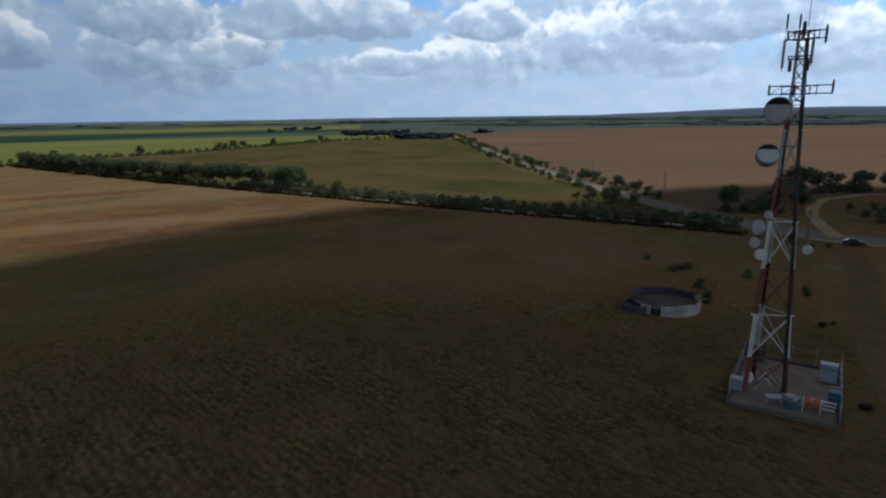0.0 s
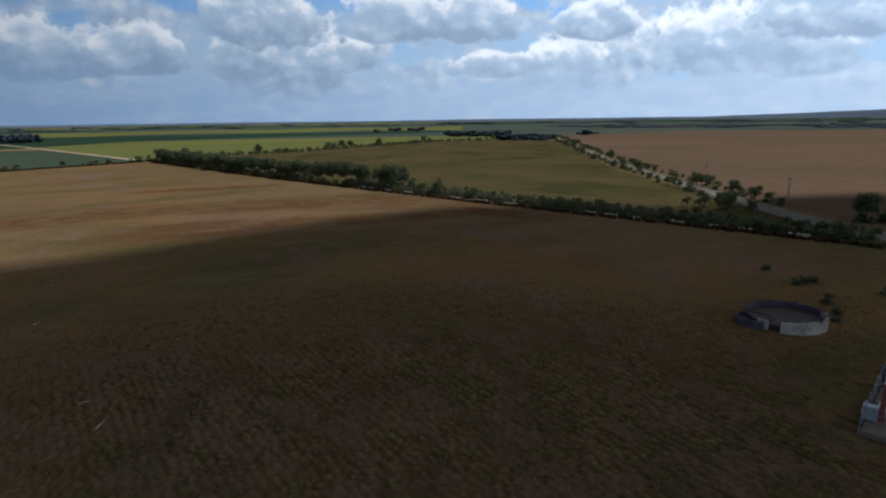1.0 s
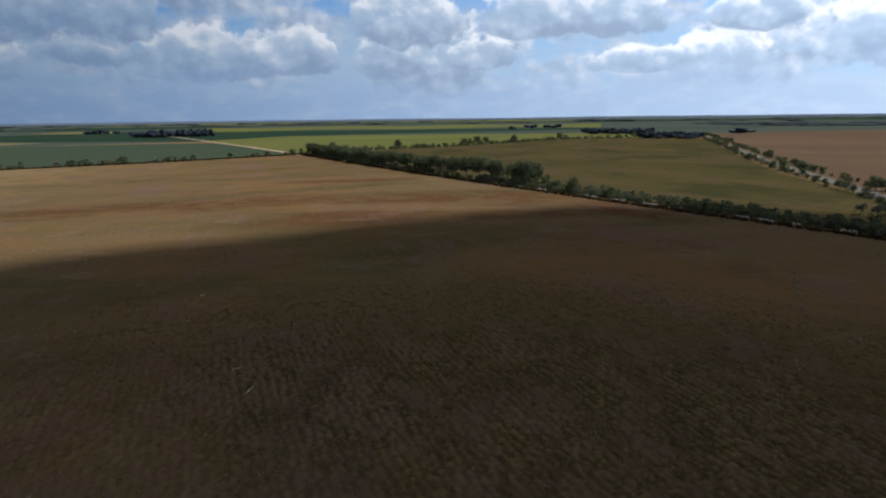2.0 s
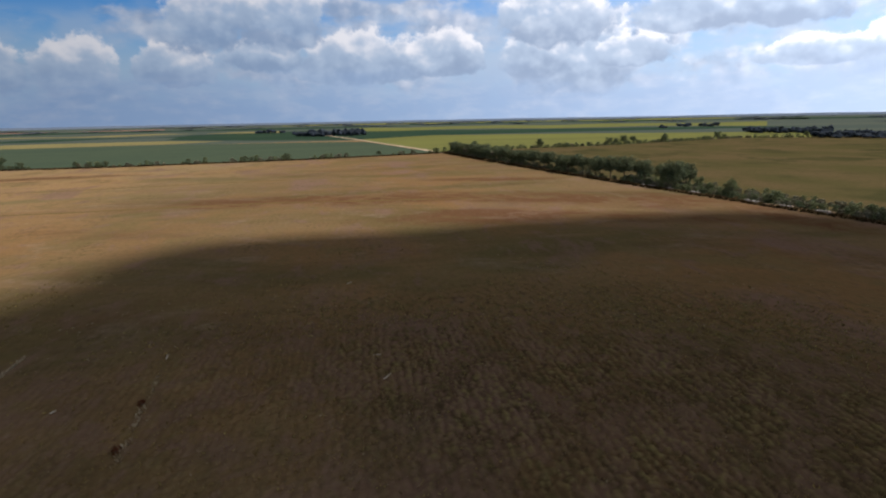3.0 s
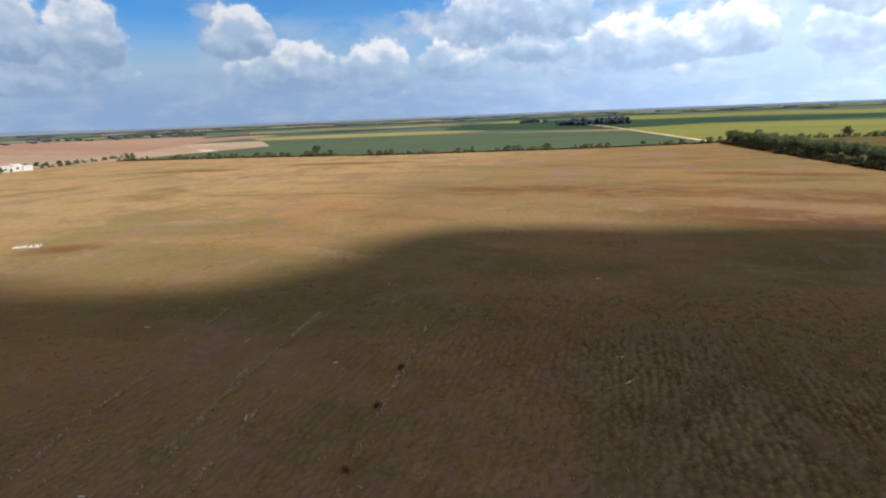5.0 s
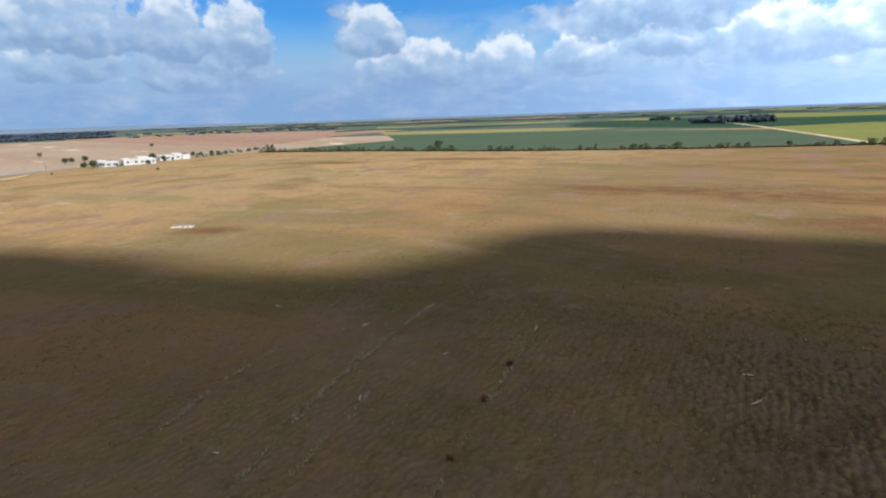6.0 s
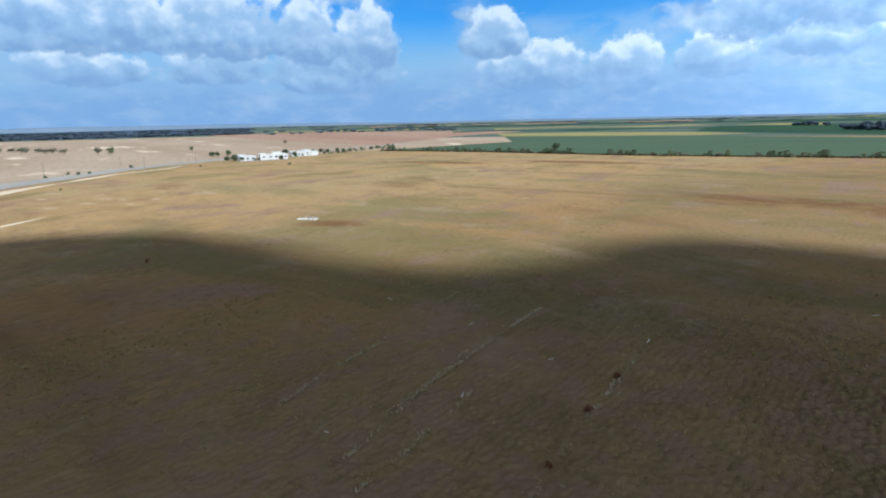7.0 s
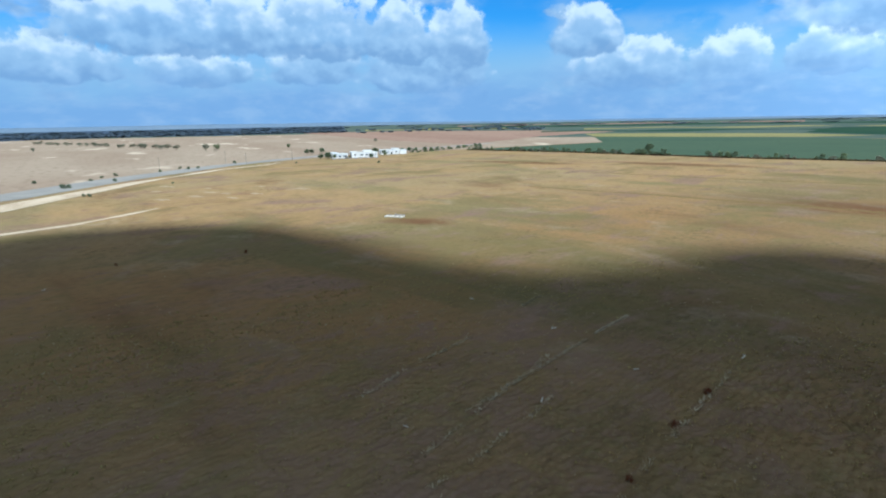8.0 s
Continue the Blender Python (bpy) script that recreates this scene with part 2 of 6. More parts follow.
def pasture_material(name="dry_pasture", sod=False):
    """Dry pasture: gold and straw, olive and rust patches in several sizes, streaked along the old rows; sod: olive
    heads, soil between, and shade painted into the hollows.
    """
    m = bpy.data.materials.new(name)
    m.use_nodes = True
    n = Nodes(m.node_tree)
    co = n.add("ShaderNodeTexCoord").outputs["Object"]
    sep = n.add("ShaderNodeSeparateXYZ")
    n.link(co, sep.inputs[0])
    x, y, z = sep.outputs
    wide = n.mapping(co, (1.0, 0.45, 1.0), -radians(30), (40, 11, 0))
    col = n.mix(n.step(n.noise(wide, 0.012, 4.0, 0.6, 0.3), 0.38, 0.62), STRAW, GOLD)
    col = n.mix(n.math("MULTIPLY", n.step(n.noise(n.mapping(co, (1, 0.4, 1), radians(50), (9, 70, 0)), 0.02, 5.0, 0.62, 0.5), 0.48, 0.64), 0.85), col, OLIVE)
    rust = n.step(n.noise(n.mapping(co, (0.4, 1.0, 1), radians(-35), (3, 3, 0)), 0.02, 6.0, 0.62, 0.6), 0.55, 0.70)
    wob = n.math("MULTIPLY", n.math("SUBTRACT", n.noise(co, 0.05, 5.0, 0.65), 0.5), 2.0)

    def patch(px, py, rx, ry, turn):
        c, s_ = math.cos(radians(turn)), math.sin(radians(turn))
        dx, dy = n.math("SUBTRACT", x, px), n.math("SUBTRACT", y, py)
        u = n.math("ADD", n.math("MULTIPLY", dx, c / rx), n.math("MULTIPLY", dy, s_ / rx))
        v = n.math("ADD", n.math("MULTIPLY", dx, -s_ / ry), n.math("MULTIPLY", dy, c / ry))
        q = n.math("ADD", n.math("MULTIPLY", u, u), n.math("MULTIPLY", v, v))
        return n.math("SUBTRACT", 1.0, n.step(n.math("ADD", q, wob), 0.1, 1.5))

    red, lush = n.math("MULTIPLY", rust, 0.6), 0.0
    for spot in RUSTY:
        red = n.math("MAXIMUM", red, patch(*spot))
    tatter = n.step(n.noise(n.mapping(co, (1.0, 0.6, 1.0), -ROW, (12, 3, 0)), 0.11, 6.0, 0.7, 0.5), 0.36, 0.62)
    for *spot, much in LUSH:
        here = n.math("MULTIPLY", patch(*spot), much)
        lush = n.math("MAXIMUM", lush, here if much == 1.0 else n.math("MULTIPLY", here, tatter))
    umber = n.step(n.noise(n.mapping(co, (0.5, 1.0, 1), radians(-40), (60, 8, 0)), 0.035, 6.0, 0.66, 0.4), 0.50, 0.68)
    col = n.mix(n.math("MULTIPLY", umber, 0.6), col, UMBER)
    ash = n.step(n.noise(n.mapping(co, (0.7, 1.0, 1), radians(-40), (4, 80, 0)), 0.06, 6.0, 0.7, 0.4), 0.54, 0.70)
    col = n.mix(n.math("MULTIPLY", ash, 0.45), col, PALE)
    west = n.math("ADD", n.math("MULTIPLY_ADD", y, 0.6, x), n.math("MULTIPLY", n.noise(co, 0.02, 3.0), 60.0))
    dry = n.step(west, -60.0, -240.0)
    gain = n.add("ShaderNodeHueSaturation")
    n.link(n.math("MULTIPLY_ADD", dry, 0.34, 0.94), gain.inputs["Value"])
    n.link(n.mix(n.math("MULTIPLY", dry, 0.32), col, HAY), gain.inputs["Color"])
    col = gain.outputs[0]
    # red-brown bare places and yellow-green ones, in two sizes
    tint = n.noise(n.mapping(co, (1.0, 0.55, 1.0), -ROW, (21, 6, 0)), 0.035, 6.0, 0.62, 0.5)
    col = n.mix(n.math("MULTIPLY", n.step(tint, 0.52, 0.66), 0.7), col, MOSS)
    col = n.mix(n.math("MULTIPLY", n.step(tint, 0.47, 0.34), 0.7), col, EARTH)
    mott = n.noise(n.mapping(co, (1.0, 0.5, 1.0), -ROW, (2, 90, 0)), 0.16, 6.0, 0.68, 0.4)
    col = n.mix(n.math("MULTIPLY", n.step(mott, 0.55, 0.68), 0.6), col, MOSS)
    col = n.mix(n.math("MULTIPLY", n.step(mott, 0.45, 0.34), 0.6), col, EARTH)
    streak = n.noise(n.mapping(co, (0.75, 1.0, 1), radians(-25), (8, 1, 0)), 0.075, 6.0, 0.68, 0.9)
    col = n.mix(n.math("MULTIPLY", red, n.math("MULTIPLY_ADD", n.step(streak, 0.40, 0.56), 0.58, 0.36)), col, RUST)
    rich = n.add("ShaderNodeHueSaturation")
    n.link(n.math("MULTIPLY_ADD", lush, -0.20, 1.08), rich.inputs["Value"])
    rich.inputs["Saturation"].default_value = 0.98
    n.link(col, rich.inputs["Color"])
    col = rich.outputs[0]
    # growth in clumps, thick in the lush places
    drift = n.step(n.noise(n.mapping(co, (1.0, 0.6, 1.0), -ROW, (5, 33, 0)), 0.07, 5.0, 0.65), 0.45, 0.68)
    thick = n.math("MAXIMUM", n.math("MULTIPLY_ADD", lush, 0.65, 0.18), n.math("MULTIPLY", drift, 0.5))
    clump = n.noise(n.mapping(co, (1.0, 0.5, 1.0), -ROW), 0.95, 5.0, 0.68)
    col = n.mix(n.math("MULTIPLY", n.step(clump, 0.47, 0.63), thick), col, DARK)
    green = n.noise(n.mapping(co, (1.0, 0.6, 1.0), -ROW, (70, 4, 0)), 0.7, 5.0, 0.66)
    col = n.mix(n.math("MULTIPLY", n.step(green, 0.48, 0.64), thick), col, OLIVE)
    pale = n.noise(n.mapping(co, (1.0, 0.28, 1.0), -ROW, (50, 20, 0)), 0.35, 6.0, 0.75)
    col = n.mix(n.math("MULTIPLY", n.step(pale, 0.54, 0.74), 0.35), col, PALE)
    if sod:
        # colour follows height: bright heads, and hollows with shade painted in over the soil
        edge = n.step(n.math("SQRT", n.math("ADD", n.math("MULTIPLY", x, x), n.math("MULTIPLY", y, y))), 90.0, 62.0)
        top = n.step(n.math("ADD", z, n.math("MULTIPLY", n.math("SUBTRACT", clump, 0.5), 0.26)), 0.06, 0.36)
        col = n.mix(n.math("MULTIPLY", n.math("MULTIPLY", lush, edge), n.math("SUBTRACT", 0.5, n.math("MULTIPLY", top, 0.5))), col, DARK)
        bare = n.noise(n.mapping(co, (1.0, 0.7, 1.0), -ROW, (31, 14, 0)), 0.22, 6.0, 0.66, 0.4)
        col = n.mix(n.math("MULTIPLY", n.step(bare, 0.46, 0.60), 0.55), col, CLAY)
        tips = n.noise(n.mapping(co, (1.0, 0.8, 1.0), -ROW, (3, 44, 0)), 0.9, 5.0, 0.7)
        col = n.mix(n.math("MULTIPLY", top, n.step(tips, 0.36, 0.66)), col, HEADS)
    b = n.add("ShaderNodeBsdfPrincipled")
    n.link(col, b.inputs["Base Color"])
    b.inputs["Roughness"].default_value, b.inputs["Specular IOR Level"].default_value = 0.95, 0.0
    bp = n.add("ShaderNodeBump")
    bp.inputs["Strength"].default_value, bp.inputs["Distance"].default_value = 0.4, 0.35
    n.link(clump, bp.inputs["Height"])
    n.link(bp.outputs[0], b.inputs["Normal"])
    out = n.add("ShaderNodeOutputMaterial")
    n.link(b.outputs[0], out.inputs[0])
    return m


# patches of the pasture: x, y, half length, half width, turn
RUSTY = [(-180, 132, 40, 16, 48), (-148, 156, 38, 15, 40), (-115, 182, 40, 13, 15), (-80, 195, 40, 16, 0), (-45, 205, 40, 12, -25), (-20, 186, 30, 9, -30), (-172, -18, 12, 6, 80), (-148, 236, 34, 9, 35), (-95, 143, 34, 13, 42), (-62, 165, 40, 10, 20), (-100, 150, 26, 8, 40), (-370, 130, 50, 10, 52), (-408, 30, 45, 10, 60)]
LUSH = [(-24, 64, 48, 34, 20, 1.0), (14, 62, 42, 30, 0, 1.0), (-78, 30, 34, 14, 35, 0.55), (-48, 8, 26, 16, 60, 0.35), (-64, -14, 26, 15, 70, 0.25), (-58, 38, 28, 14, 40, 0.6), (-84, -42, 26, 16, 60, 0.2)]
CLAY = (0.142, 0.092, 0.068)
MOSS, EARTH = (0.124, 0.096, 0.042), (0.152, 0.097, 0.075)
HEADS, HAY, UMBER = (0.156, 0.128, 0.054), (0.185, 0.138, 0.076), (0.098, 0.062, 0.034)
STRAW, GOLD, OLIVE, RUST, DARK, PALE = (0.156, 0.108, 0.054), (0.178, 0.106, 0.046), (0.094, 0.080, 0.034), (0.100, 0.052, 0.026), (0.050, 0.036, 0.020), (0.215, 0.162, 0.118)
M = {}
M["pasture"] = pasture_material()
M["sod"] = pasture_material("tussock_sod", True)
M["olive"] = surface("olive_pasture", [(0.066, 0.060, 0.025), (0.090, 0.068, 0.034), (0.045, 0.044, 0.020)], 0.022, 30, 0.95, 0.2, (1, 0.7, 1), -ROW, spots=((0.046, 0.046, 0.020), 0.035, 0.50, 0.66))
M["brown"] = surface("brown_field", [(0.140, 0.094, 0.064), (0.112, 0.080, 0.054), (0.088, 0.064, 0.045)], 0.008, 30, 0.95, 0.15, (0.4, 1, 1), 0.1)
M["tan"] = surface("tan_dry_land", [(0.255, 0.200, 0.150), (0.215, 0.160, 0.118), (0.16, 0.12, 0.085)], 0.009, 25, 0.95, 0.15, (1, 0.35, 1), radians(60), spots=((0.40, 0.33, 0.25), 0.02, 0.60, 0.70))
M["rose"] = surface("ploughed_rose_earth", [(0.195, 0.125, 0.095), (0.225, 0.150, 0.115), (0.14, 0.09, 0.07)], 0.006, 25, 0.95, 0.1, (1, 0.3, 1), radians(70))
# two cane greens, muted a little: distance haze put into their colours
M["green"] = surface("young_blue_green_cane", [(0.050, 0.074, 0.050), (0.058, 0.081, 0.053), (0.040, 0.058, 0.041)], 0.010, 25, 0.9, 0.15, (1, 0.3, 1), radians(25))
M["lime"] = surface("light_green_cane", [(0.136, 0.146, 0.046), (0.108, 0.120, 0.042), (0.158, 0.156, 0.060)], 0.008, 25, 0.9, 0.15, (1, 0.4, 1), radians(50))
M["straw"] = surface("straw_coloured_field", [(0.185, 0.165, 0.075), (0.15, 0.14, 0.06), (0.21, 0.19, 0.10)], 0.008, 25, 0.9, 0.1)
M["dark"] = surface("dark_green_band", [(0.022, 0.045, 0.032), (0.030, 0.055, 0.034), (0.018, 0.036, 0.026)], 0.006, 30, 0.9, 0.15)
# the plain's bluish grey holds the haze of distance
M["plain"] = surface("haze_tinted_plain", [(0.058, 0.078, 0.068), (0.074, 0.090, 0.072), (0.052, 0.068, 0.066)], 0.003, 12, 0.95, 0.0, (1, 0.4, 1), radians(40))
M["asphalt"] = surface("worn_asphalt", [(0.145, 0.136, 0.124), (0.180, 0.168, 0.150), (0.12, 0.11, 0.10)], 0.08, 20, 0.9, 0.1)
M["dirt"] = surface("pale_dirt", [(0.30, 0.235, 0.155), (0.235, 0.175, 0.11), (0.36, 0.30, 0.21)], 0.12, 12, 0.95, 0.2)
M["sand"] = surface("sandy_verge", [(0.42, 0.34, 0.25), (0.31, 0.24, 0.165), (0.46, 0.40, 0.31)], 0.05, 14, 0.95, 0.2)
# far hill, forest and woods: distance haze painted into the blue-grey colours
M["hill"] = surface("haze_tinted_wooded_hill", [(0.100, 0.134, 0.184), (0.112, 0.146, 0.196), (0.09, 0.12, 0.165)], 0.004, 10, 0.95, 0.0)
M["forest"] = surface("haze_tinted_dark_wood", [(0.050, 0.066, 0.086), (0.058, 0.074, 0.090), (0.042, 0.056, 0.074)], 0.02, 12, 0.95, 0.0, per="island", through=0.45)
M["forest_far"] = surface("haze_tinted_canopy", [(0.044, 0.062, 0.096), (0.052, 0.070, 0.102), (0.038, 0.054, 0.082)], 0.004, 12, 0.95, 0.0)
M["haze_wood"] = surface("haze_tinted_trees", [(0.078, 0.098, 0.118), (0.086, 0.106, 0.124), (0.068, 0.088, 0.106)], 0.02, 12, 0.95, 0.0, per="island", through=0.45)
M["leaf"] = surface("dusty_green_leaves", [(0.108, 0.138, 0.066), (0.138, 0.155, 0.074), (0.084, 0.106, 0.054)], 0.3, 8, 0.75, 0.0, per="island", through=0.45)
M["leaf_dark"] = surface("dark_green_leaves", [(0.078, 0.104, 0.056), (0.106, 0.124, 0.064), (0.060, 0.082, 0.046)], 0.3, 8, 0.75, 0.0, per="island", through=0.45)
M["leaf_dry"] = surface("grey_green_dry_leaves", [(0.134, 0.136, 0.092), (0.158, 0.148, 0.098), (0.104, 0.106, 0.070)], 0.3, 8, 0.8, 0.0, per="island", through=0.3)
M["bark"] = surface("grey_brown_bark", [(0.10, 0.080, 0.060), (0.14, 0.12, 0.095), (0.06, 0.05, 0.04)], 1.5, 10, 0.9, 0.4)
M["weed"] = surface("dark_dry_weeds", [(0.060, 0.042, 0.022), (0.085, 0.060, 0.028), (0.045, 0.032, 0.018)], 0.5, 8, 0.9, 0.0, per="island")
M["tuft"] = surface("olive_grass_tufts", [(0.185, 0.155, 0.058), (0.220, 0.160, 0.066), (0.140, 0.130, 0.048)], 0.03, 12, 0.9, 0.0, per="island", through=0.4)
M["track"] = surface("trodden_brown_grass", [(0.135, 0.094, 0.055), (0.105, 0.076, 0.040), (0.17, 0.13, 0.085)], 0.3, 6, 0.95, 0.1)
M["furrow"] = surface("overgrown_furrow", [(0.120, 0.088, 0.036), (0.150, 0.100, 0.040), (0.09, 0.07, 0.03)], 0.06, 10, 0.95, 0.2)
M["highway"] = surface("bleached_asphalt", [(0.190, 0.180, 0.168), (0.230, 0.215, 0.195), (0.16, 0.15, 0.14)], 0.05, 20, 0.9, 0.1)
M["pale_slab"] = surface("sun_bleached_concrete", [(0.50, 0.46, 0.39), (0.40, 0.36, 0.30), (0.30, 0.27, 0.22)], 0.6, 8, 0.9, 0.3)


# ------------------------------------------------------------------ helpers for building
def mesh_of(name, bm, material):
    me = bpy.data.meshes.new(name)
    bm.to_mesh(me)
    bm.free()
    if material:
        me.materials.append(material)
    return me


def part(name, bm, material, parent, label=""):
    ob = new(name, mesh_of(name, bm, material))
    ob.parent = parent
    return tagged(ob, label)


def thing(name, label, category, at=None, group="", kind=""):
    ob = new(name)
    ob.empty_display_size = 0.5
    if at is not None:
        ob.matrix_world = at
    return tagged(ob, label, category, group, kind)


def sheet(name, points, z, material, label, category="ground", group=""):
    """A level piece of ground with the outline points, as a thin slab of soil."""
    z *= 0.3
    bm = bmesh.new()
    face = bm.faces.new([bm.verts.new((x, y, z)) for x, y in points])
    if face.normal.z < 0 or face.calc_area() and (face.normal_update() or face.normal.z < 0):
        face.normal_flip()
    return tagged(new(name, mesh_of(name, bm, material)), label, category, group, "structure")


def polar(azimuth, distance):
    return -math.sin(radians(azimuth)) * distance, math.cos(radians(azimuth)) * distance


def strip(name, line, width, z, material, label, category="track", wobble=0.0, seed=1):
    """A band of ground along a line of points; width is a number or one per point."""
    rnd = random.Random(seed)
    widths = width if isinstance(width, (list, tuple)) else [width] * len(line)
    pts = []
    for i in range(len(line) - 1):
        (xa, ya), (xb, yb) = line[i], line[i + 1]
        k = max(1, int(math.hypot(xb - xa, yb - ya) / (widths[i] * 3 + 1)))
        for j in range(k):
            f = j / k
            pts.append((xa + (xb - xa) * f, ya + (yb - ya) * f, widths[i] + (widths[i + 1] - widths[i]) * f))
    pts.append((*line[-1], widths[-1]))
    z *= 0.3
    bm = bmesh.new()
    rows = []
    for i, (x, y, w) in enumerate(pts):
        a, b = pts[max(i - 1, 0)], pts[min(i + 1, len(pts) - 1)]
        d = Vector((b[0] - a[0], b[1] - a[1])).normalized()
        nx, ny = -d.y, d.x
        l, r = w / 2 + rnd.uniform(-1, 1) * wobble, w / 2 + rnd.uniform(-1, 1) * wobble
        rows.append((bm.verts.new((x + nx * l, y + ny * l, z)), bm.verts.new((x - nx * r, y - ny * r, z))))
    for (a, b), (c, d) in zip(rows, rows[1:]):
        bm.faces.new((b, d, c, a))
    return tagged(new(name, mesh_of(name, bm, material)), label, category, "", "structure")


def box(bm, size, at=(0, 0, 0), m=None, bevel=0.0):
    """A box of that size about the point at, with rounded edges if bevel is given."""
    mat = (m or Matrix()) @ Matrix.Translation(at) @ Matrix.Diagonal((*size, 1))
    made = bmesh.ops.create_cube(bm, size=1.0, matrix=mat)
    if bevel:
        edges = list({e for v in made["verts"] for e in v.link_edges})
        bmesh.ops.bevel(bm, geom=edges, offset=bevel, segments=2, affect="EDGES")
    return bm


def rod(bm, a, b, r, r2=None, sides=8):
    """A round bar from a to b."""
    a, b = Vector(a), Vector(b)
    m = Matrix.Translation((a + b) / 2) @ (b - a).to_track_quat("Z", "Y").to_matrix().to_4x4()
    bmesh.ops.create_cone(bm, cap_ends=True, segments=sides, radius1=r, radius2=r if r2 is None else r2, depth=(b - a).length, matrix=m)
    return bm


def plate(bm, a, b, wide, thick, facing):
    """A flat bar from a to b whose broad side faces that way."""
    a, b = Vector(a), Vector(b)
    z = (b - a).normalized()
    y = (Vector(facing) - z * z.dot(Vector(facing))).normalized()
    x = y.cross(z)
    m = Matrix((x, y, z)).transposed().to_4x4()
    m.translation = (a + b) / 2
    return box(bm, (wide, thick, (b - a).length), m=m)


def lathe(bm, profile, sides=24, m=None):
    """Turns the profile (radius, height) round the z axis."""
    m = m or Matrix()
    rings = []
    for r, z in profile:
        if r < 1e-6:
            rings.append([bm.verts.new(m @ Vector((0, 0, z)))])
        else:
            rings.append([bm.verts.new(m @ Vector((r * math.cos(6.283185 * k / sides), r * math.sin(6.283185 * k / sides), z))) for k in range(sides)])
    for a, b in zip(rings, rings[1:]):
        for k in range(sides):
            j = (k + 1) % sides
            if len(a) == 1 and len(b) == 1:
                continue
            if len(a) == 1:
                bm.faces.new((a[0], b[k], b[j]))
            elif len(b) == 1:
                bm.faces.new((a[k], a[j], b[0]))
            else:
                bm.faces.new((a[k], a[j], b[j], b[k]))
    bmesh.ops.recalc_face_normals(bm, faces=bm.faces)
    return bm


# ------------------------------------------------------------------ the ground and its fields
def make_ground():
    """One sheet out to the horizon, in rings."""
    bm = bmesh.new()
    radii = [0, 30, 60, 90, 130, 180, 260, 400, 700, 1200, 2200, 3600, 4900]
    rings = []
    for r in radii[1:]:
        rings.append([bm.verts.new((r * math.cos(k * 0.0654498), r * math.sin(k * 0.0654498), 0)) for k in range(96)])
    c = bm.verts.new((0, 0, 0))
    for k in range(96):
        j = (k + 1) % 96
        bm.faces.new((c, rings[0][k], rings[0][j]))
        for a, b in zip(rings, rings[1:]):
            bm.faces.new((a[k], b[k], b[j], a[j]))
    return tagged(new("ground", mesh_of("ground", bm, M["pasture"])), "dry golden brown pasture with rust and olive patches", "ground", "", "structure")


make_ground()
CORNER, HEDGE_END = (-296, 398), (76, 142)      # ends of the long hedge
FAR_HEDGE = [(-296, 398), (-347, 292), (-424, 180), (-524, 78), (-591, -10)]


def P(*pairs):
    return [polar(a, d) for a, d in pairs]


# the plain beyond the pasture, then the fields on it, each a little above the last
sheet("field_plain", P((140, 1500), (110, 1500), (96, 760), (88, 640), (78, 800), (70, 900), (45, 850), (30, 930), (0, 960), (-20, 1150), (-60, 1300), (-60, 4890), (-40, 4890), (-20, 4890), (0, 4890), (20, 4890), (40, 4890), (60, 4890), (80, 4890), (100, 4890), (120, 4890), (140, 4890)), 0.05, M["plain"], "grey-green plain reaching to the horizon, tinted with haze", "field")
sheet("field_olive", [(-296, 400), (-226, 529), (-131, 750), (-27, 800), (12, 740), (40, 330), (60, 238), (70, 190), (72, 160), (5, 197), (-52, 233)], 0.10, M["olive"], "olive green pasture behind the hedge", "field")
sheet("field_lime", [(-306, 408), (-550, 574), (-700, 690), (-640, 790), (-441, 892), (-144, 985), (-20, 950), (-27, 802), (-131, 752), (-226, 531)], 0.15, M["lime"], "bright light green cane field", "field")
sheet("field_brown", [(22, 900), (35, 975), (250, 1150), (570, 1160), (1000, 1100), (700, 400), (300, 200), (170, 212), (120, 200), (86, 178), (76, 205), (52, 330)], 0.20, M["brown"], "wide brown fallow field beside the road", "field")
# the dark field's colour also stands in for cloud shade on the far cane
sheet("field_dark", P((46, 860), (38, 1010), (27, 1080), (14, 1180), (5, 1350), (12, 1420), (31, 1390), (50, 1700), (60, 1500), (62, 1120), (55, 960)), 0.25, M["dark"], "dark green cane field with cloud shade in its colour", "field")
sheet("field_green", [(-308, 402), (-352, 300), (-430, 186), (-530, 84), (-596, 0), (-640, 40), (-720, 150), (-870, 160), (-960, 180), (-900, 270), (-760, 420), (-640, 510), (-552, 564)], 0.30, M["green"], "blue-green field of young cane", "field")
sheet("field_straw", P((79, 965), (72, 925), (62, 900), (57, 960), (62, 1060), (72, 1120), (80, 1150)), 0.35, M["straw"], "pale straw-green strip of field", "field")
sheet("field_tan", [(-150, -300), (-235, -205), (-330, -200), (-420, -180), (-510, -125), (-598, -20), (-650, 44), (-730, 152), (-930, 180), (-1000, -140), (-1500, -430), (-1360, -1160), (-900, -1250), (-400, -900)], 0.40, M["tan"], "pale tan dry grassland beyond the road", "field")
sheet("field_rose", P((107, 1750), (98, 900), (91, 720), (84, 1010), (77, 1300), (84, 1500), (98, 1780)), 0.45, M["rose"], "ploughed rose-brown earth", "field")
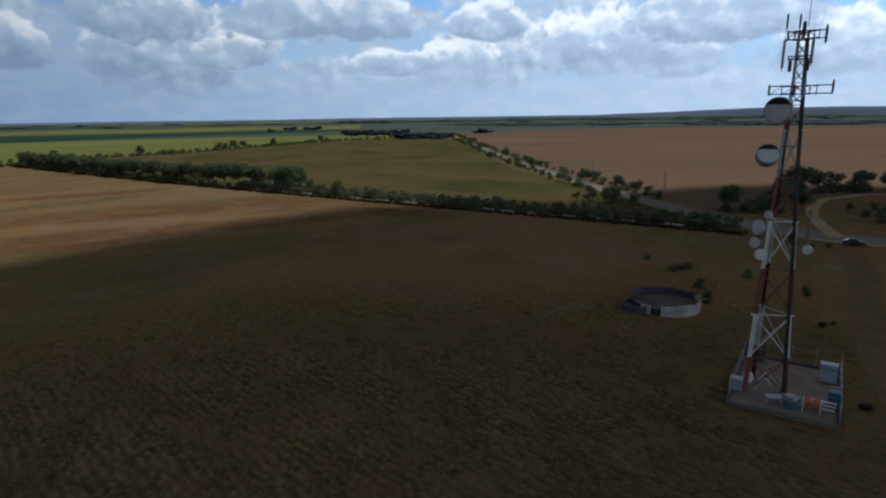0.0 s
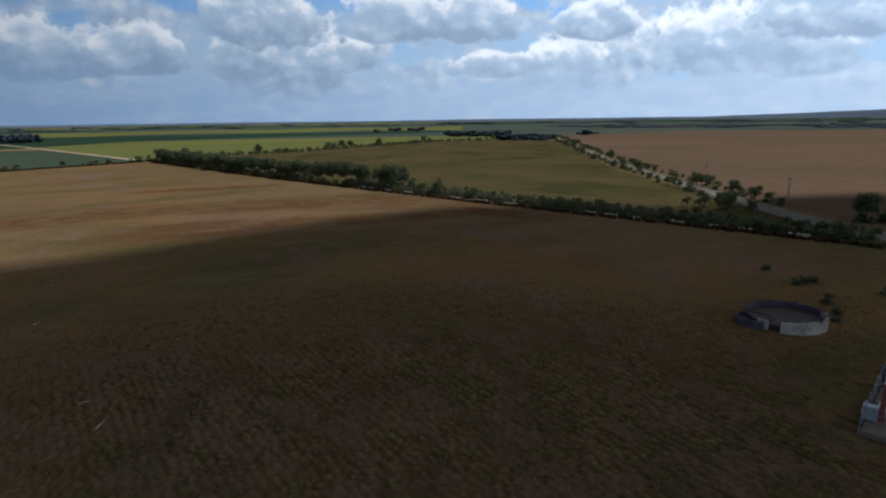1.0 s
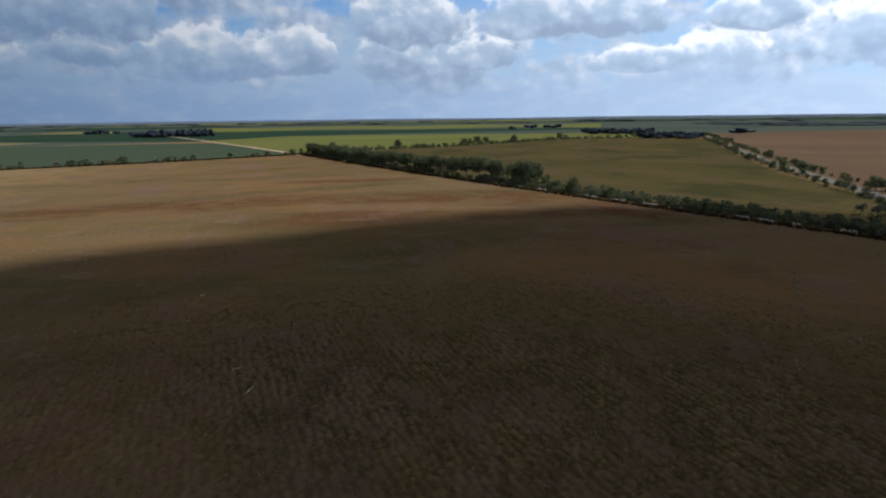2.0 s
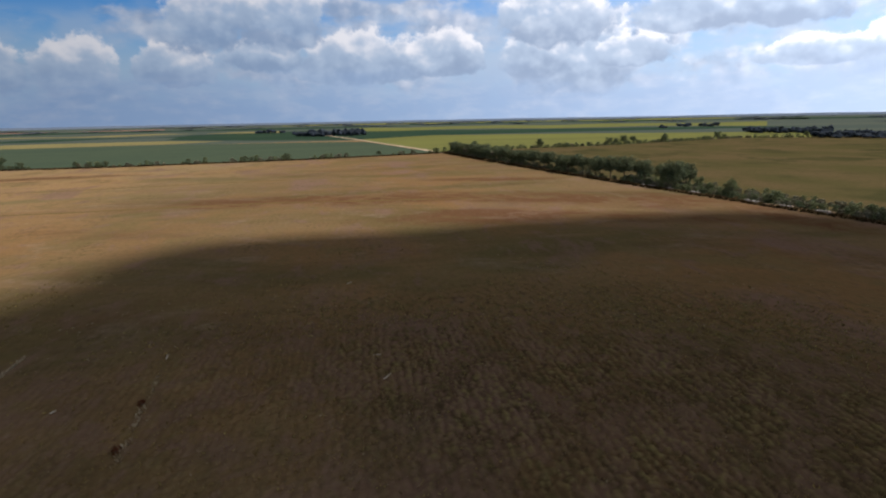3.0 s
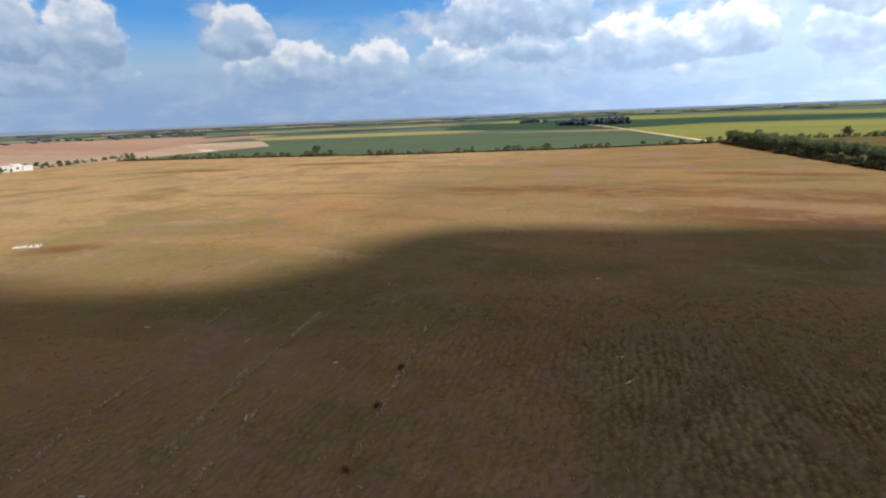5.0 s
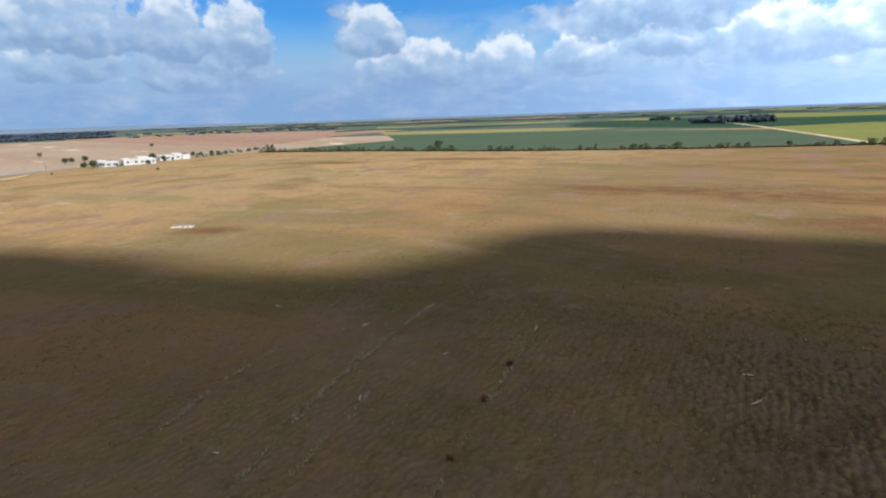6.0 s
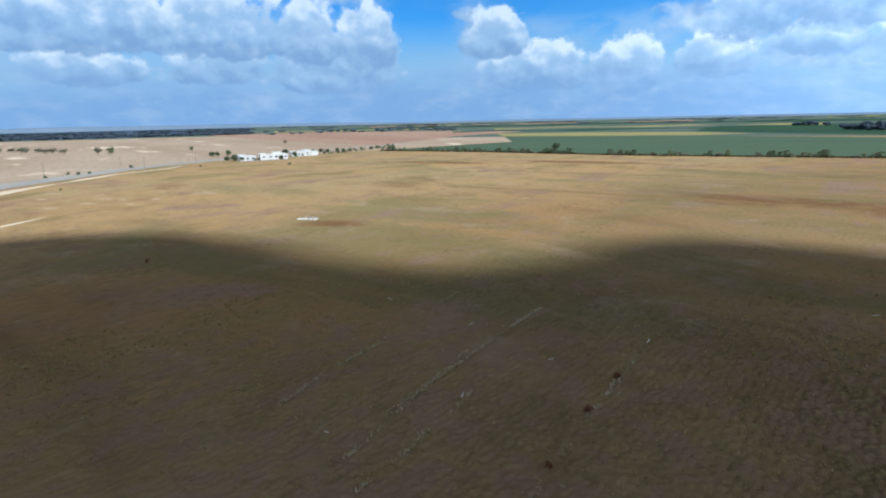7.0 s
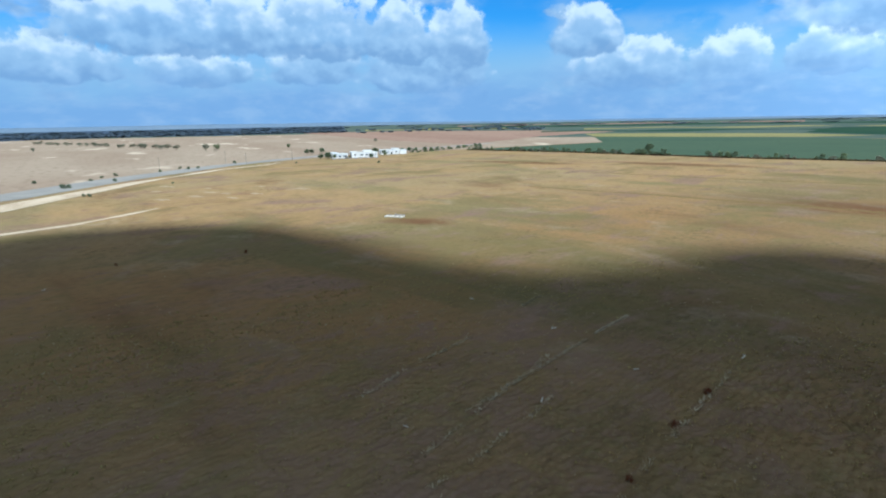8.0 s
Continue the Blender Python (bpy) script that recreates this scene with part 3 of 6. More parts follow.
for az0, az1, d0, d1, mat, lab in (
        (50, 84, 1290, 1420, "dark", "long dark green strip of cane"), (52, 80, 1600, 1750, "straw", "long pale strip of stubble"),
        (8, 45, 1500, 2000, "lime", "distant light green fields"), (103, 140, 1760, 4600, "forest_far", "dark forest reaching to the horizon, tinted with blue haze"), (40, 95, 2100, 2500, "dark", "distant dark belt of woodland"),
        (62, 92, 2750, 3000, "rose", "distant strip of bare soil"), (5, 40, 2600, 3000, "dark", "distant dark belt of woodland"),
        (-40, 6, 1350, 1700, "plain", "grey-green belt of woodland behind the fallow"), (-45, -8, 1900, 2300, "plain", "distant grey-green strip"),
        (-45, 10, 2700, 3300, "dark", "distant dark belt of woodland"), (86, 101, 1900, 2150, "straw", "far pale strip of stubble"), (10, 52, 3200, 3900, "lime", "far light green fields")):
    k = 8
    ring = [polar(az0 + (az1 - az0) * i / k, d0 * (1 + 0.05 * math.sin(i * 1.7 + d0))) for i in range(k + 1)]
    ring += [polar(az1 - (az1 - az0) * i / k, d1 * (1 + 0.05 * math.sin(i * 2.3 + d1))) for i in range(k + 1)]
    sheet("field_strip", ring, 0.55, M[mat], lab, "field")

# roads and tracks
ROAD = [(8, 960), (22, 720), (44, 400), (60, 262), (72, 186), (79, 160), (92, 138), (112, 122), (160, 100), (260, 70)]
strip("road", ROAD, [6, 6, 6, 7, 9, 11, 10, 9, 9, 9], 0.50, M["asphalt"], "worn grey country road between verges", "road")
strip("road_verge", [(70, 196), (76, 160), (90, 134), (112, 115), (170, 90)], [4, 7, 5, 6, 5], 0.46, M["dirt"], "pale dirt verge of the country road", "verge", 0.8)
strip("driveway", [(94, 136), (100, 150), (107, 166), (116, 180), (130, 196), (150, 206), (210, 212)], [4, 3.4, 3.2, 3.2, 3.2, 3.2, 3.2], 0.52, M["dirt"], "curved pale dirt drive leaving the road", "track", 0.4)
strip("access_track", [(89, 124), (78, 104), (67, 88), (58, 73), (52, 64), (46, 52)], [6, 5, 5, 5, 5, 4], 0.05, M["track"], "faint brown dirt track to the mast", "track", 0.6)
strip("dirt_road", [(-292, 392), (-310, 406), (-420, 482), (-552, 572), (-640, 632), (-900, 800)], [7, 7, 6, 6, 6, 6], 0.60, M["sand"], "white dirt farm road between two fields", "road", 0.4)
strip("hedge_track", [(-40, 218), (5, 194.5), (45, 169), (74, 148)], 1.6, 0.30, M["dirt"], "pale dirt path under the hedge", "track", 0.7)
strip("highway", [(-150, -235), (-237, -206), (-312, -204), (-417, -186), (-480, -162), (-530, -140), (-600, -95), (-660, -45), (-760, 20)], [26, 26, 24, 20, 15, 12, 12, 12, 12], 0.50, M["highway"], "broad grey highway across the dry land", "road")
strip("highway_verge", [(-120, -190), (-200, -178), (-260, -180), (-300, -182), (-380, -170), (-440, -150)], [20, 17, 12, 7, 5, 3], 0.46, M["sand"], "bleached sandy verge of the highway", "verge", 2.5)
strip("sand_track", [(-120, -165), (-150, -138), (-170, -125), (-190, -119), (-205, -116)], [5, 4, 3, 2.5, 1], 0.06, M["sand"], "short curved sandy track in the grass", "track", 0.7)


strip("furrow", [(-262, 24), (-246, 44), (-222, 76), (-198, 104), (-172, 134), (-150, 150), (-120, 176)], [2.2, 2.6, 2.4, 2.8, 2.2, 2.4, 1.6], 0.04, M["furrow"], "old dark furrow across the dry pasture", "furrow", 0.8)
strip("furrow", [(-330, 60), (-290, 110), (-250, 170), (-215, 215), (-180, 250)], [2.0, 2.4, 2.2, 2.0, 1.4], 0.04, M["furrow"], "old dark furrow across the dry pasture", "furrow", 0.8, 4)


def make_hills():
    """The rim of the plain: low hills with blue haze in their colour, higher to one side."""
    bm = bmesh.new()
    prev = None
    for i in range(221):
        az = -60 + i
        h = 14 + 5 * noise.noise((i * 0.07, 3, 0)) + 2 * noise.noise((i * 0.4, 9, 0))
        h += 38 * max(0.0, min(1.0, (-14 - az) / 14)) + 14 * max(0.0, min(1.0, (az - 88) / 16))
        x, y = polar(az, 4840)
        u, v = polar(az, 4700)
        row = (bm.verts.new((u, v, -1)), bm.verts.new((x * 0.985, y * 0.985, h * 0.7)), bm.verts.new((x, y, h)), bm.verts.new((x * 1.01, y * 1.01, -1)))
        if prev:
            for k in range(3):
                bm.faces.new((prev[k], prev[k + 1], row[k + 1], row[k]))
        prev = row
    tagged(new("backdrop_hills", mesh_of("backdrop_hills", bm, M["hill"])), "low hills along the horizon, tinted with blue haze", "hills", "", "structure")


make_hills()


# ------------------------------------------------------------------ clouds over the pasture, above the view
def make_cloud(name, puffs, label, height=1300):
    """A cumulus of overlapping puffs; each puff (x, y, rx, ry, turn) is given by where its shade falls."""
    bm = bmesh.new()
    rnd = random.Random(len(puffs))
    ox, oy = SUN_WAY.x / SUN_WAY.z * height, SUN_WAY.y / SUN_WAY.z * height
    for x, y, rx, ry, turn in puffs:
        m = Matrix.Translation((x + ox, y + oy, height)) @ Matrix.Rotation(radians(turn), 4, "Z") @ Matrix.Diagonal((rx, ry, 14, 1))
        made = bmesh.ops.create_icosphere(bm, subdivisions=4, radius=1.0, matrix=m)
        for v in made["verts"]:
            d = noise.noise(v.co * 0.018) * 0.05 + noise.noise(v.co * 0.05) * 0.05
            c = Vector((x + ox, y + oy, height))
            v.co = c + (v.co - c) * (1 + d)
    return tagged(new(name, mesh_of(name, bm, M["cloud"])), label, "cloud", "", "structure")


M["cloud"] = surface("white_cloud", [(0.85, 0.86, 0.88), (0.75, 0.77, 0.80)], 0.01, 4, 0.95, 0.0)
make_cloud("cloud", [(-25, 96, 73, 120, -36), (-69, 73, 65, 48, 16), (-96, -67, 82, 63, 52), (5, -35, 133, 100, 0), (70, 100, 110, 85, 0), (25, 165, 75, 30, -10), (128, 188, 78, 48, 0)], "broad flat cumulus cloud shading the pasture")

# ------------------------------------------------------------------ more materials for things
M["steel_red"] = surface("faded_red_tower_paint", [(0.19, 0.042, 0.030), (0.15, 0.036, 0.028), (0.11, 0.04, 0.03)], 1.2, 8, 0.6, 0.1)
M["steel_white"] = surface("weathered_white_tower_paint", [(0.66, 0.66, 0.66), (0.52, 0.52, 0.53), (0.36, 0.33, 0.30)], 1.0, 8, 0.55, 0.1)
M["steel"] = surface("galvanised_steel", [(0.30, 0.31, 0.33), (0.22, 0.23, 0.25), (0.17, 0.17, 0.18)], 2.0, 8, 0.5, 0.1, metal=0.5)
M["steel_dark"] = surface("dark_cable_and_steel", [(0.030, 0.030, 0.034), (0.045, 0.045, 0.05), (0.02, 0.02, 0.02)], 2.0, 8, 0.6, 0.1)
M["drum"] = surface("grey_dish_shroud", [(0.30, 0.33, 0.38), (0.24, 0.27, 0.32), (0.36, 0.38, 0.42)], 1.0, 6, 0.55, 0.05)
M["radome"] = surface("pale_grey_radome", [(0.56, 0.56, 0.56), (0.48, 0.48, 0.49), (0.60, 0.60, 0.60)], 0.8, 6, 0.6, 0.03)
M["white"] = surface("white_enamel", [(0.72, 0.73, 0.74), (0.60, 0.61, 0.62), (0.5, 0.5, 0.5)], 1.2, 6, 0.45, 0.05)
M["concrete"] = surface("stained_concrete", [(0.215, 0.185, 0.165), (0.155, 0.130, 0.115), (0.27, 0.24, 0.215)], 0.5, 10, 0.9, 0.25)
M["wall_white"] = surface("stained_whitewash_and_lit_wall", [(0.50, 0.47, 0.43), (0.34, 0.31, 0.28), (0.20, 0.18, 0.16)], 0.35, 8, 0.9, 0.3)
M["wall_blue"] = surface("faded_blue_grey_wall", [(0.095, 0.092, 0.122), (0.062, 0.056, 0.078), (0.125, 0.105, 0.105)], 0.5, 8, 0.9, 0.3)
M["water"] = surface("murky_dark_water", [(0.050, 0.042, 0.048), (0.065, 0.054, 0.055), (0.025, 0.025, 0.03)], 0.5, 8, 0.8, 0.2)
M["orange"] = surface("orange_enamel", [(0.62, 0.11, 0.03), (0.50, 0.09, 0.03), (0.40, 0.10, 0.05)], 2.0, 6, 0.45, 0.05)
M["teal"] = surface("blue_green_plastic", [(0.035, 0.13, 0.19), (0.03, 0.10, 0.15), (0.05, 0.16, 0.2)], 2.0, 6, 0.5, 0.05)
M["maroon"] = surface("dull_maroon_paint", [(0.16, 0.03, 0.045), (0.11, 0.025, 0.04)], 2.0, 6, 0.5, 0.05)
M["paleblue"] = surface("pale_blue_grey_metal", [(0.36, 0.42, 0.48), (0.28, 0.33, 0.39), (0.44, 0.48, 0.52)], 1.0, 8, 0.5, 0.05)
M["limewash"] = surface("bright_limewash", [(0.56, 0.545, 0.515), (0.46, 0.445, 0.42), (0.34, 0.32, 0.29)], 0.3, 8, 0.8, 0.1)
M["glass"] = surface("dark_window_glass", [(0.02, 0.025, 0.03), (0.035, 0.04, 0.05)], 0.5, 4, 0.15, 0.0)
M["car_paint"] = surface("dark_blue_car_paint", [(0.012, 0.015, 0.030), (0.018, 0.021, 0.038)], 1.0, 6, 0.45, 0.0)
M["rubber"] = surface("black_rubber", [(0.018, 0.018, 0.018), (0.028, 0.027, 0.026)], 3.0, 6, 0.85, 0.1)
M["lamp"] = surface("clear_lamp_glass", [(0.7, 0.7, 0.68), (0.6, 0.6, 0.58)], 3.0, 4, 0.2, 0.0)
M["wood"] = surface("weathered_grey_wood", [(0.20, 0.17, 0.135), (0.15, 0.125, 0.10), (0.27, 0.24, 0.20)], 1.5, 10, 0.9, 0.3, (1, 1, 0.15))
M["stick"] = surface("bleached_dead_wood", [(0.46, 0.42, 0.34), (0.36, 0.32, 0.25), (0.5, 0.46, 0.4)], 2.0, 8, 0.9, 0.2)
M["stick_grass"] = surface("pale_dead_grass", [(0.27, 0.22, 0.145), (0.21, 0.17, 0.105), (0.31, 0.26, 0.18)], 0.05, 12, 0.9, 0.0, per="island")
M["weed_stone"] = surface("dark_stone", [(0.05, 0.046, 0.042), (0.075, 0.07, 0.062), (0.04, 0.036, 0.03)], 1.0, 8, 0.9, 0.3)
M["rust_leaf"] = surface("rust_brown_dead_leaves", [(0.085, 0.030, 0.016), (0.11, 0.042, 0.020), (0.06, 0.022, 0.012)], 1.0, 8, 0.9, 0.0, per="island")


# ------------------------------------------------------------------ the mast
def side_at(z):
    """Distance between the legs at a height."""
    for (za, sa), (zb, sb) in zip(TAPER, TAPER[1:]):
        if z <= zb:
            return sa + (sb - sa) * (z - za) / (zb - za)
    return TAPER[-1][1]


TAPER = [(0, 4.6), (18.9, 2.75), (23.3, 2.1), (30, 1.5), (32.5, 1.1), (37.3, 0.95)]
BANDS = [(0.0, 4.2, "steel_red"), (4.2, 9.0, "steel_white"), (9.0, 13.9, "steel_red"), (13.9, 18.9, "steel_white"), (18.9, 23.3, "steel_red"), (23.3, 28.0, "steel"), (28.0, 30.4, "steel_red"), (30.4, 32.5, "steel"), (32.5, 35.0, "steel"), (35.0, 37.3, "steel")]


def corners(z):
    s = side_at(z)
    return [Vector((-s / 2, -s * 0.289, z)), Vector((s / 2, -s * 0.289, z)), Vector((0, s * 0.577, z))]


def dish(parent, at, way, radius, depth, material, capped):
    """A drum dish: shroud with a rounded back, pale face with a rim, mounting arm."""
    m = look(at, Vector(at) + Vector(way)) @ pose(0, 0, 0, 180)
    bm = bmesh.new()
    lathe(bm, [(0, -depth * 0.75), (radius * 0.45, -depth * 0.68), (radius * 0.85, -depth * 0.3), (radius, 0), (radius, depth * 0.45), (radius * 0.96, depth * 0.47), (radius * 0.94, depth * 0.40), (0, depth * 0.40)], 32, m)
    drum = part("microwave_dish", bm, M[material], parent, "round grey microwave dish with a shroud")
    bm = bmesh.new()
    lathe(bm, [(radius * 0.93, depth * 0.41), (radius * 0.90, depth * 0.44), (radius * 0.4, depth * 0.47), (0, depth * 0.48)], 32, m)
    part("radome", bm, M["radome" if capped else "white"], drum, "pale radome face")
    if capped:
        # flat dark segment across the top of the face
        bm = bmesh.new()
        up = (m.inverted().to_3x3() @ Vector((0, 0, 1)))
        a0 = math.atan2(up.y, up.x)
        pts = [bm.verts.new(m @ Vector((radius * 0.92 * math.cos(a0 + a), radius * 0.92 * math.sin(a0 + a), depth * 0.50))) for a in [i * 0.12 - 1.08 for i in range(19)]]
        bm.faces.new(pts)
        bmesh.ops.solidify(bm, geom=bm.faces[:], thickness=0.02)
        part("dark_cap", bm, M["steel_dark"], drum, "dark upper third of the face")
    bm = bmesh.new()
    rod(bm, m @ Vector((0, 0, -depth * 0.7)), m @ Vector((0, 0, -depth * 0.7 - 0.7)), 0.07)
    box(bm, (0.35, 0.35, 0.12), m=m @ Matrix.Translation((0, 0, -depth * 0.72)))
    part("mount", bm, M["steel"], drum, "galvanised mount")


def make_mast():
    base = pose(34.46, 58.46, 0.10, 0, 0, -8.8)
    mast = thing("lattice_mast", "tall red and white steel lattice telecom mast on a slab", "telecom mast", base)
    inv = base.to_3x3().inverted()
    right, near = inv @ Vector((0.858, -0.513, 0)), inv @ Vector((-0.513, -0.858, 0))
    for z0, z1, paint in BANDS:
        lo, hi = corners(z0), corners(z1)
        thin = z0 > 30
        for a, b in zip(lo, hi):
            out = Vector((a.x, a.y, 0)).normalized()
            bm = bmesh.new()
            wide = 0.12 if thin else 0.26 if z0 > 20 else 0.50 - 0.012 * z0
            for turn in (60, -60):
                facing = Matrix.Rotation(radians(turn), 3, "Z") @ out
                along = Matrix.Rotation(radians(90), 3, "Z") @ facing * (1 if turn < 0 else -1)
                off = -along.normalized() * wide * 0.5 if along.dot(out) > 0 else along.normalized() * wide * 0.5
                plate(bm, a + off, b + off, wide, 0.03, facing)
            part("leg_section", bm, M[paint], mast)
            if not thin and z0 > 0:
                bm = bmesh.new()
                box(bm, (wide * 1.2, wide * 1.2, 0.06), a)
                part("splice_plate", bm, M["steel_white" if paint == "steel_red" else "steel_red"], mast)
        for i in range(3):
            j = (i + 1) % 3
            mid = ((lo[i] + lo[j]) / 2)
            facing = Vector((mid.x, mid.y, 0)).normalized()
            w = 0.05 if thin else 0.07 if z0 > 20 else (0.14 if i == 0 else 0.07)
            step = 1 if not thin else 2
            for k in range(step):
                f0, f1 = k / step, (k + 1) / step
                a0, a1 = lo[i].lerp(hi[i], f0), lo[i].lerp(hi[i], f1)
                b0, b1 = lo[j].lerp(hi[j], f0), lo[j].lerp(hi[j], f1)
                off = facing * 0.025
                for p, q, o in ((a0, b1, off), (b0, a1, -off)):
                    bm = bmesh.new()
                    plate(bm, p + o, q + o, w, 0.03, facing)
                    part("cross_brace", bm, M[paint], mast)
            bm = bmesh.new()
            plate(bm, hi[i], hi[j], w, 0.04, facing)
            part("horizontal_strut", bm, M[paint], mast)
    # cable ladder inside one leg
    run = [Vector((0.41 * side_at(z), -side_at(z) * 0.289 - 0.02, z)) for z in (0.4, 8, 16, 23.3, 30, 36.5)]
    for dx in (-0.16, 0.16):
        bm = bmesh.new()
        for a, b in zip(run, run[1:]):
            rod(bm, a + Vector((dx, 0, 0)), b + Vector((dx, 0, 0)), 0.035, sides=6)
        part("ladder_rail", bm, M["steel_dark"], mast)
    bm = bmesh.new()
    for a, b in zip(run, run[1:]):
        for k in range(6):
            c = a.lerp(b, k / 6)
            d = a.lerp(b, (k + 1) / 6)
            for o in (-0.09, 0.0, 0.09):
                rod(bm, c + Vector((o, -0.05, 0)), d + Vector((o, -0.05, 0)), 0.04, sides=6)
    part("cable_run", bm, M["steel_dark"], mast, "black feeder cable run")
    for i in range(60):
        z = 0.6 + i * 0.6
        bm = bmesh.new()
        c = Vector((0.41 * side_at(z), -side_at(z) * 0.289 - 0.02, z))
        rod(bm, c - Vector((0.16, 0, 0)), c + Vector((0.16, 0, 0)), 0.02, sides=5)
        part("ladder_rung", bm, M["steel_dark"], mast)

    def spot(r, n, z):
        return right * r + near * n + Vector((0, 0, z - 0.55 if z > 31 else z))

    dish(mast, spot(-1.12, 1.5, 29.9), near * 0.93 - right * 0.30 + Vector((0, 0, 0.02)), 1.28, 1.1, "drum", True)
    dish(mast, spot(-1.75, 1.3, 25.4), near * 0.80 + right * 0.16 + Vector((0, 0, 0.52)), 1.08, 1.5, "drum", True)
    dish(mast, spot(-1.0, 1.4, 19.6), near * 0.75 - right * 0.5, 0.42, 0.35, "white", False)
    dish(mast, spot(-1.75, 1.2, 18.2), -right * 0.8 + near * 0.55, 0.80, 0.7, "drum", False)
    dish(mast, spot(-1.95, 1.2, 16.6), near * 0.75 - right * 0.55, 0.55, 0.5, "drum", False)
    dish(mast, spot(-1.30, 1.7, 15.5), near * 0.9 + Vector((0, 0, 0.25)), 0.58, 0.35, "white", False)
    dish(mast, spot(2.7, 1.1, 16.3), near * 0.9 - right * 0.15, 0.46, 0.4, "white", False)
    bm = bmesh.new()
    rod(bm, spot(0.9, 0.5, 16.3), spot(2.7, 0.7, 16.3), 0.06)
    rod(bm, spot(2.7, 0.7, 15.4), spot(2.7, 0.7, 21.2), 0.05)
    part("outrigger", bm, M["steel"], mast, "thin steel outrigger with a pole")

    def panel(r, n, z, h, w=0.26):
        bm = bmesh.new()
        box(bm, (w, 0.14, h), spot(r, n, z), bevel=0.03)
        p = part("panel_antenna", bm, M["steel" if h > 1.6 else "steel_dark"], mast, "slim upright panel antenna")
        bm = bmesh.new()
        rod(bm, spot(r, n - 0.15, z - h * 0.6), spot(r, n - 0.15, z + h * 0.6), 0.04, sides=6)
        part("antenna_pipe", bm, M["steel_dark"], p)

    def frame_arm(r0, r1, n0, n1, z, gap):
        for dz in (0, gap):
            bm = bmesh.new()
            rod(bm, spot(r0, n0, z + dz), spot(r1, n1, z + dz), 0.055, sides=6)
            part("arm", bm, M["steel_dark"], mast)
        for f in (0.0, 0.5, 1.0):
            bm = bmesh.new()
            x, y = r0 + (r1 - r0) * f, n0 + (n1 - n0) * f
            rod(bm, spot(x, y, z - 0.12), spot(x, y, z + gap + 0.12), 0.045, sides=6)
            part("arm_post", bm, M["steel_dark"], mast)
        bm = bmesh.new()
        rod(bm, spot(r0, n0, z), spot((r0 + r1) / 2, (n0 + n1) / 2, z + gap), 0.03, sides=5)
        part("arm_brace", bm, M["steel_dark"], mast)

    # lower antenna frame
    frame_arm(-2.2, -0.1, 0.4, 0.7, 32.0, 0.75)
    frame_arm(0.5, 3.0, 0.7, 0.3, 32.0, 0.75)
    frame_arm(-1.2, 1.2, -1.2, -1.2, 32.0, 0.75)
    panel(-2.25, 0.45, 32.4, 0.9, 0.16)
    panel(3.05, 0.35, 32.6, 1.1, 0.16)
    panel(0.72, 0.95, 32.5, 1.7, 0.24)
    # middle ring
    for r in (-0.7, 0.75):
        panel(r, 0.7, 34.6, 1.0, 0.3)
    frame_arm(-0.9, 0.9, 0.75, 0.75, 35.2, 0.25)
    # head frame
    frame_arm(-1.2, 0.2, 0.8, 1.0, 37.0, 0.7)
    frame_arm(0.0, 1.95, 1.0, 0.2, 37.05, 0.7)
    frame_arm(-1.1, -0.2, 0.6, -1.2, 37.05, 0.7)
    frame_arm(1.4, -0.2, 0.4, -1.2, 37.05, 0.7)
    panel(-1.35, 0.9, 35.7, 2.6, 0.22)
    panel(1.0, 0.9, 35.9, 2.4, 0.24)
    panel(1.98, 0.25, 37.4, 1.5, 0.2)
    panel(-1.3, 0.85, 38.7, 1.3, 0.16)
    panel(-0.25, 0.9, 38.6, 1.2, 0.16)
    panel(0.15, 0.6, 38.0, 1.1, 0.3)
    bm = bmesh.new()
    rod(bm, spot(0.45, 0, 38.2), spot(0.45, 0, 44.5), 0.035, 0.015, 6)
    part("whip_aerial", bm, M["steel"], mast, "thin whip aerial")
    for z in (20.6, 24.0, 26.4, 28.8, 30.8):
        bm = bmesh.new()
        s = side_at(z)
        plate(bm, (-s / 2, -s * 0.289, z), (s / 2, -s * 0.289, z), 0.10, 0.04, (0, -1, 0))
        part("horizontal_strut", bm, M["steel_dark"], mast)
    for c in corners(0):
        bm = bmesh.new()
        box(bm, (0.9, 0.9, 0.5), (c.x, c.y, 0.1), bevel=0.05)
        part("footing", bm, M["concrete"], mast, "concrete footing")
    return mast


make_mast()


# ------------------------------------------------------------------ the compound at the foot of the mast
CX, CY = (29.1 + 45.9) / 2, (55.5 + 61.8) / 2
CU = math.degrees(math.atan2(-5.6, 8.3))
YARD = pose(CX, CY, 0, 0, 0, CU)                  # x: 10 m side, y: 14.6 m side
CU_W, CU_D = 10.0, 14.6


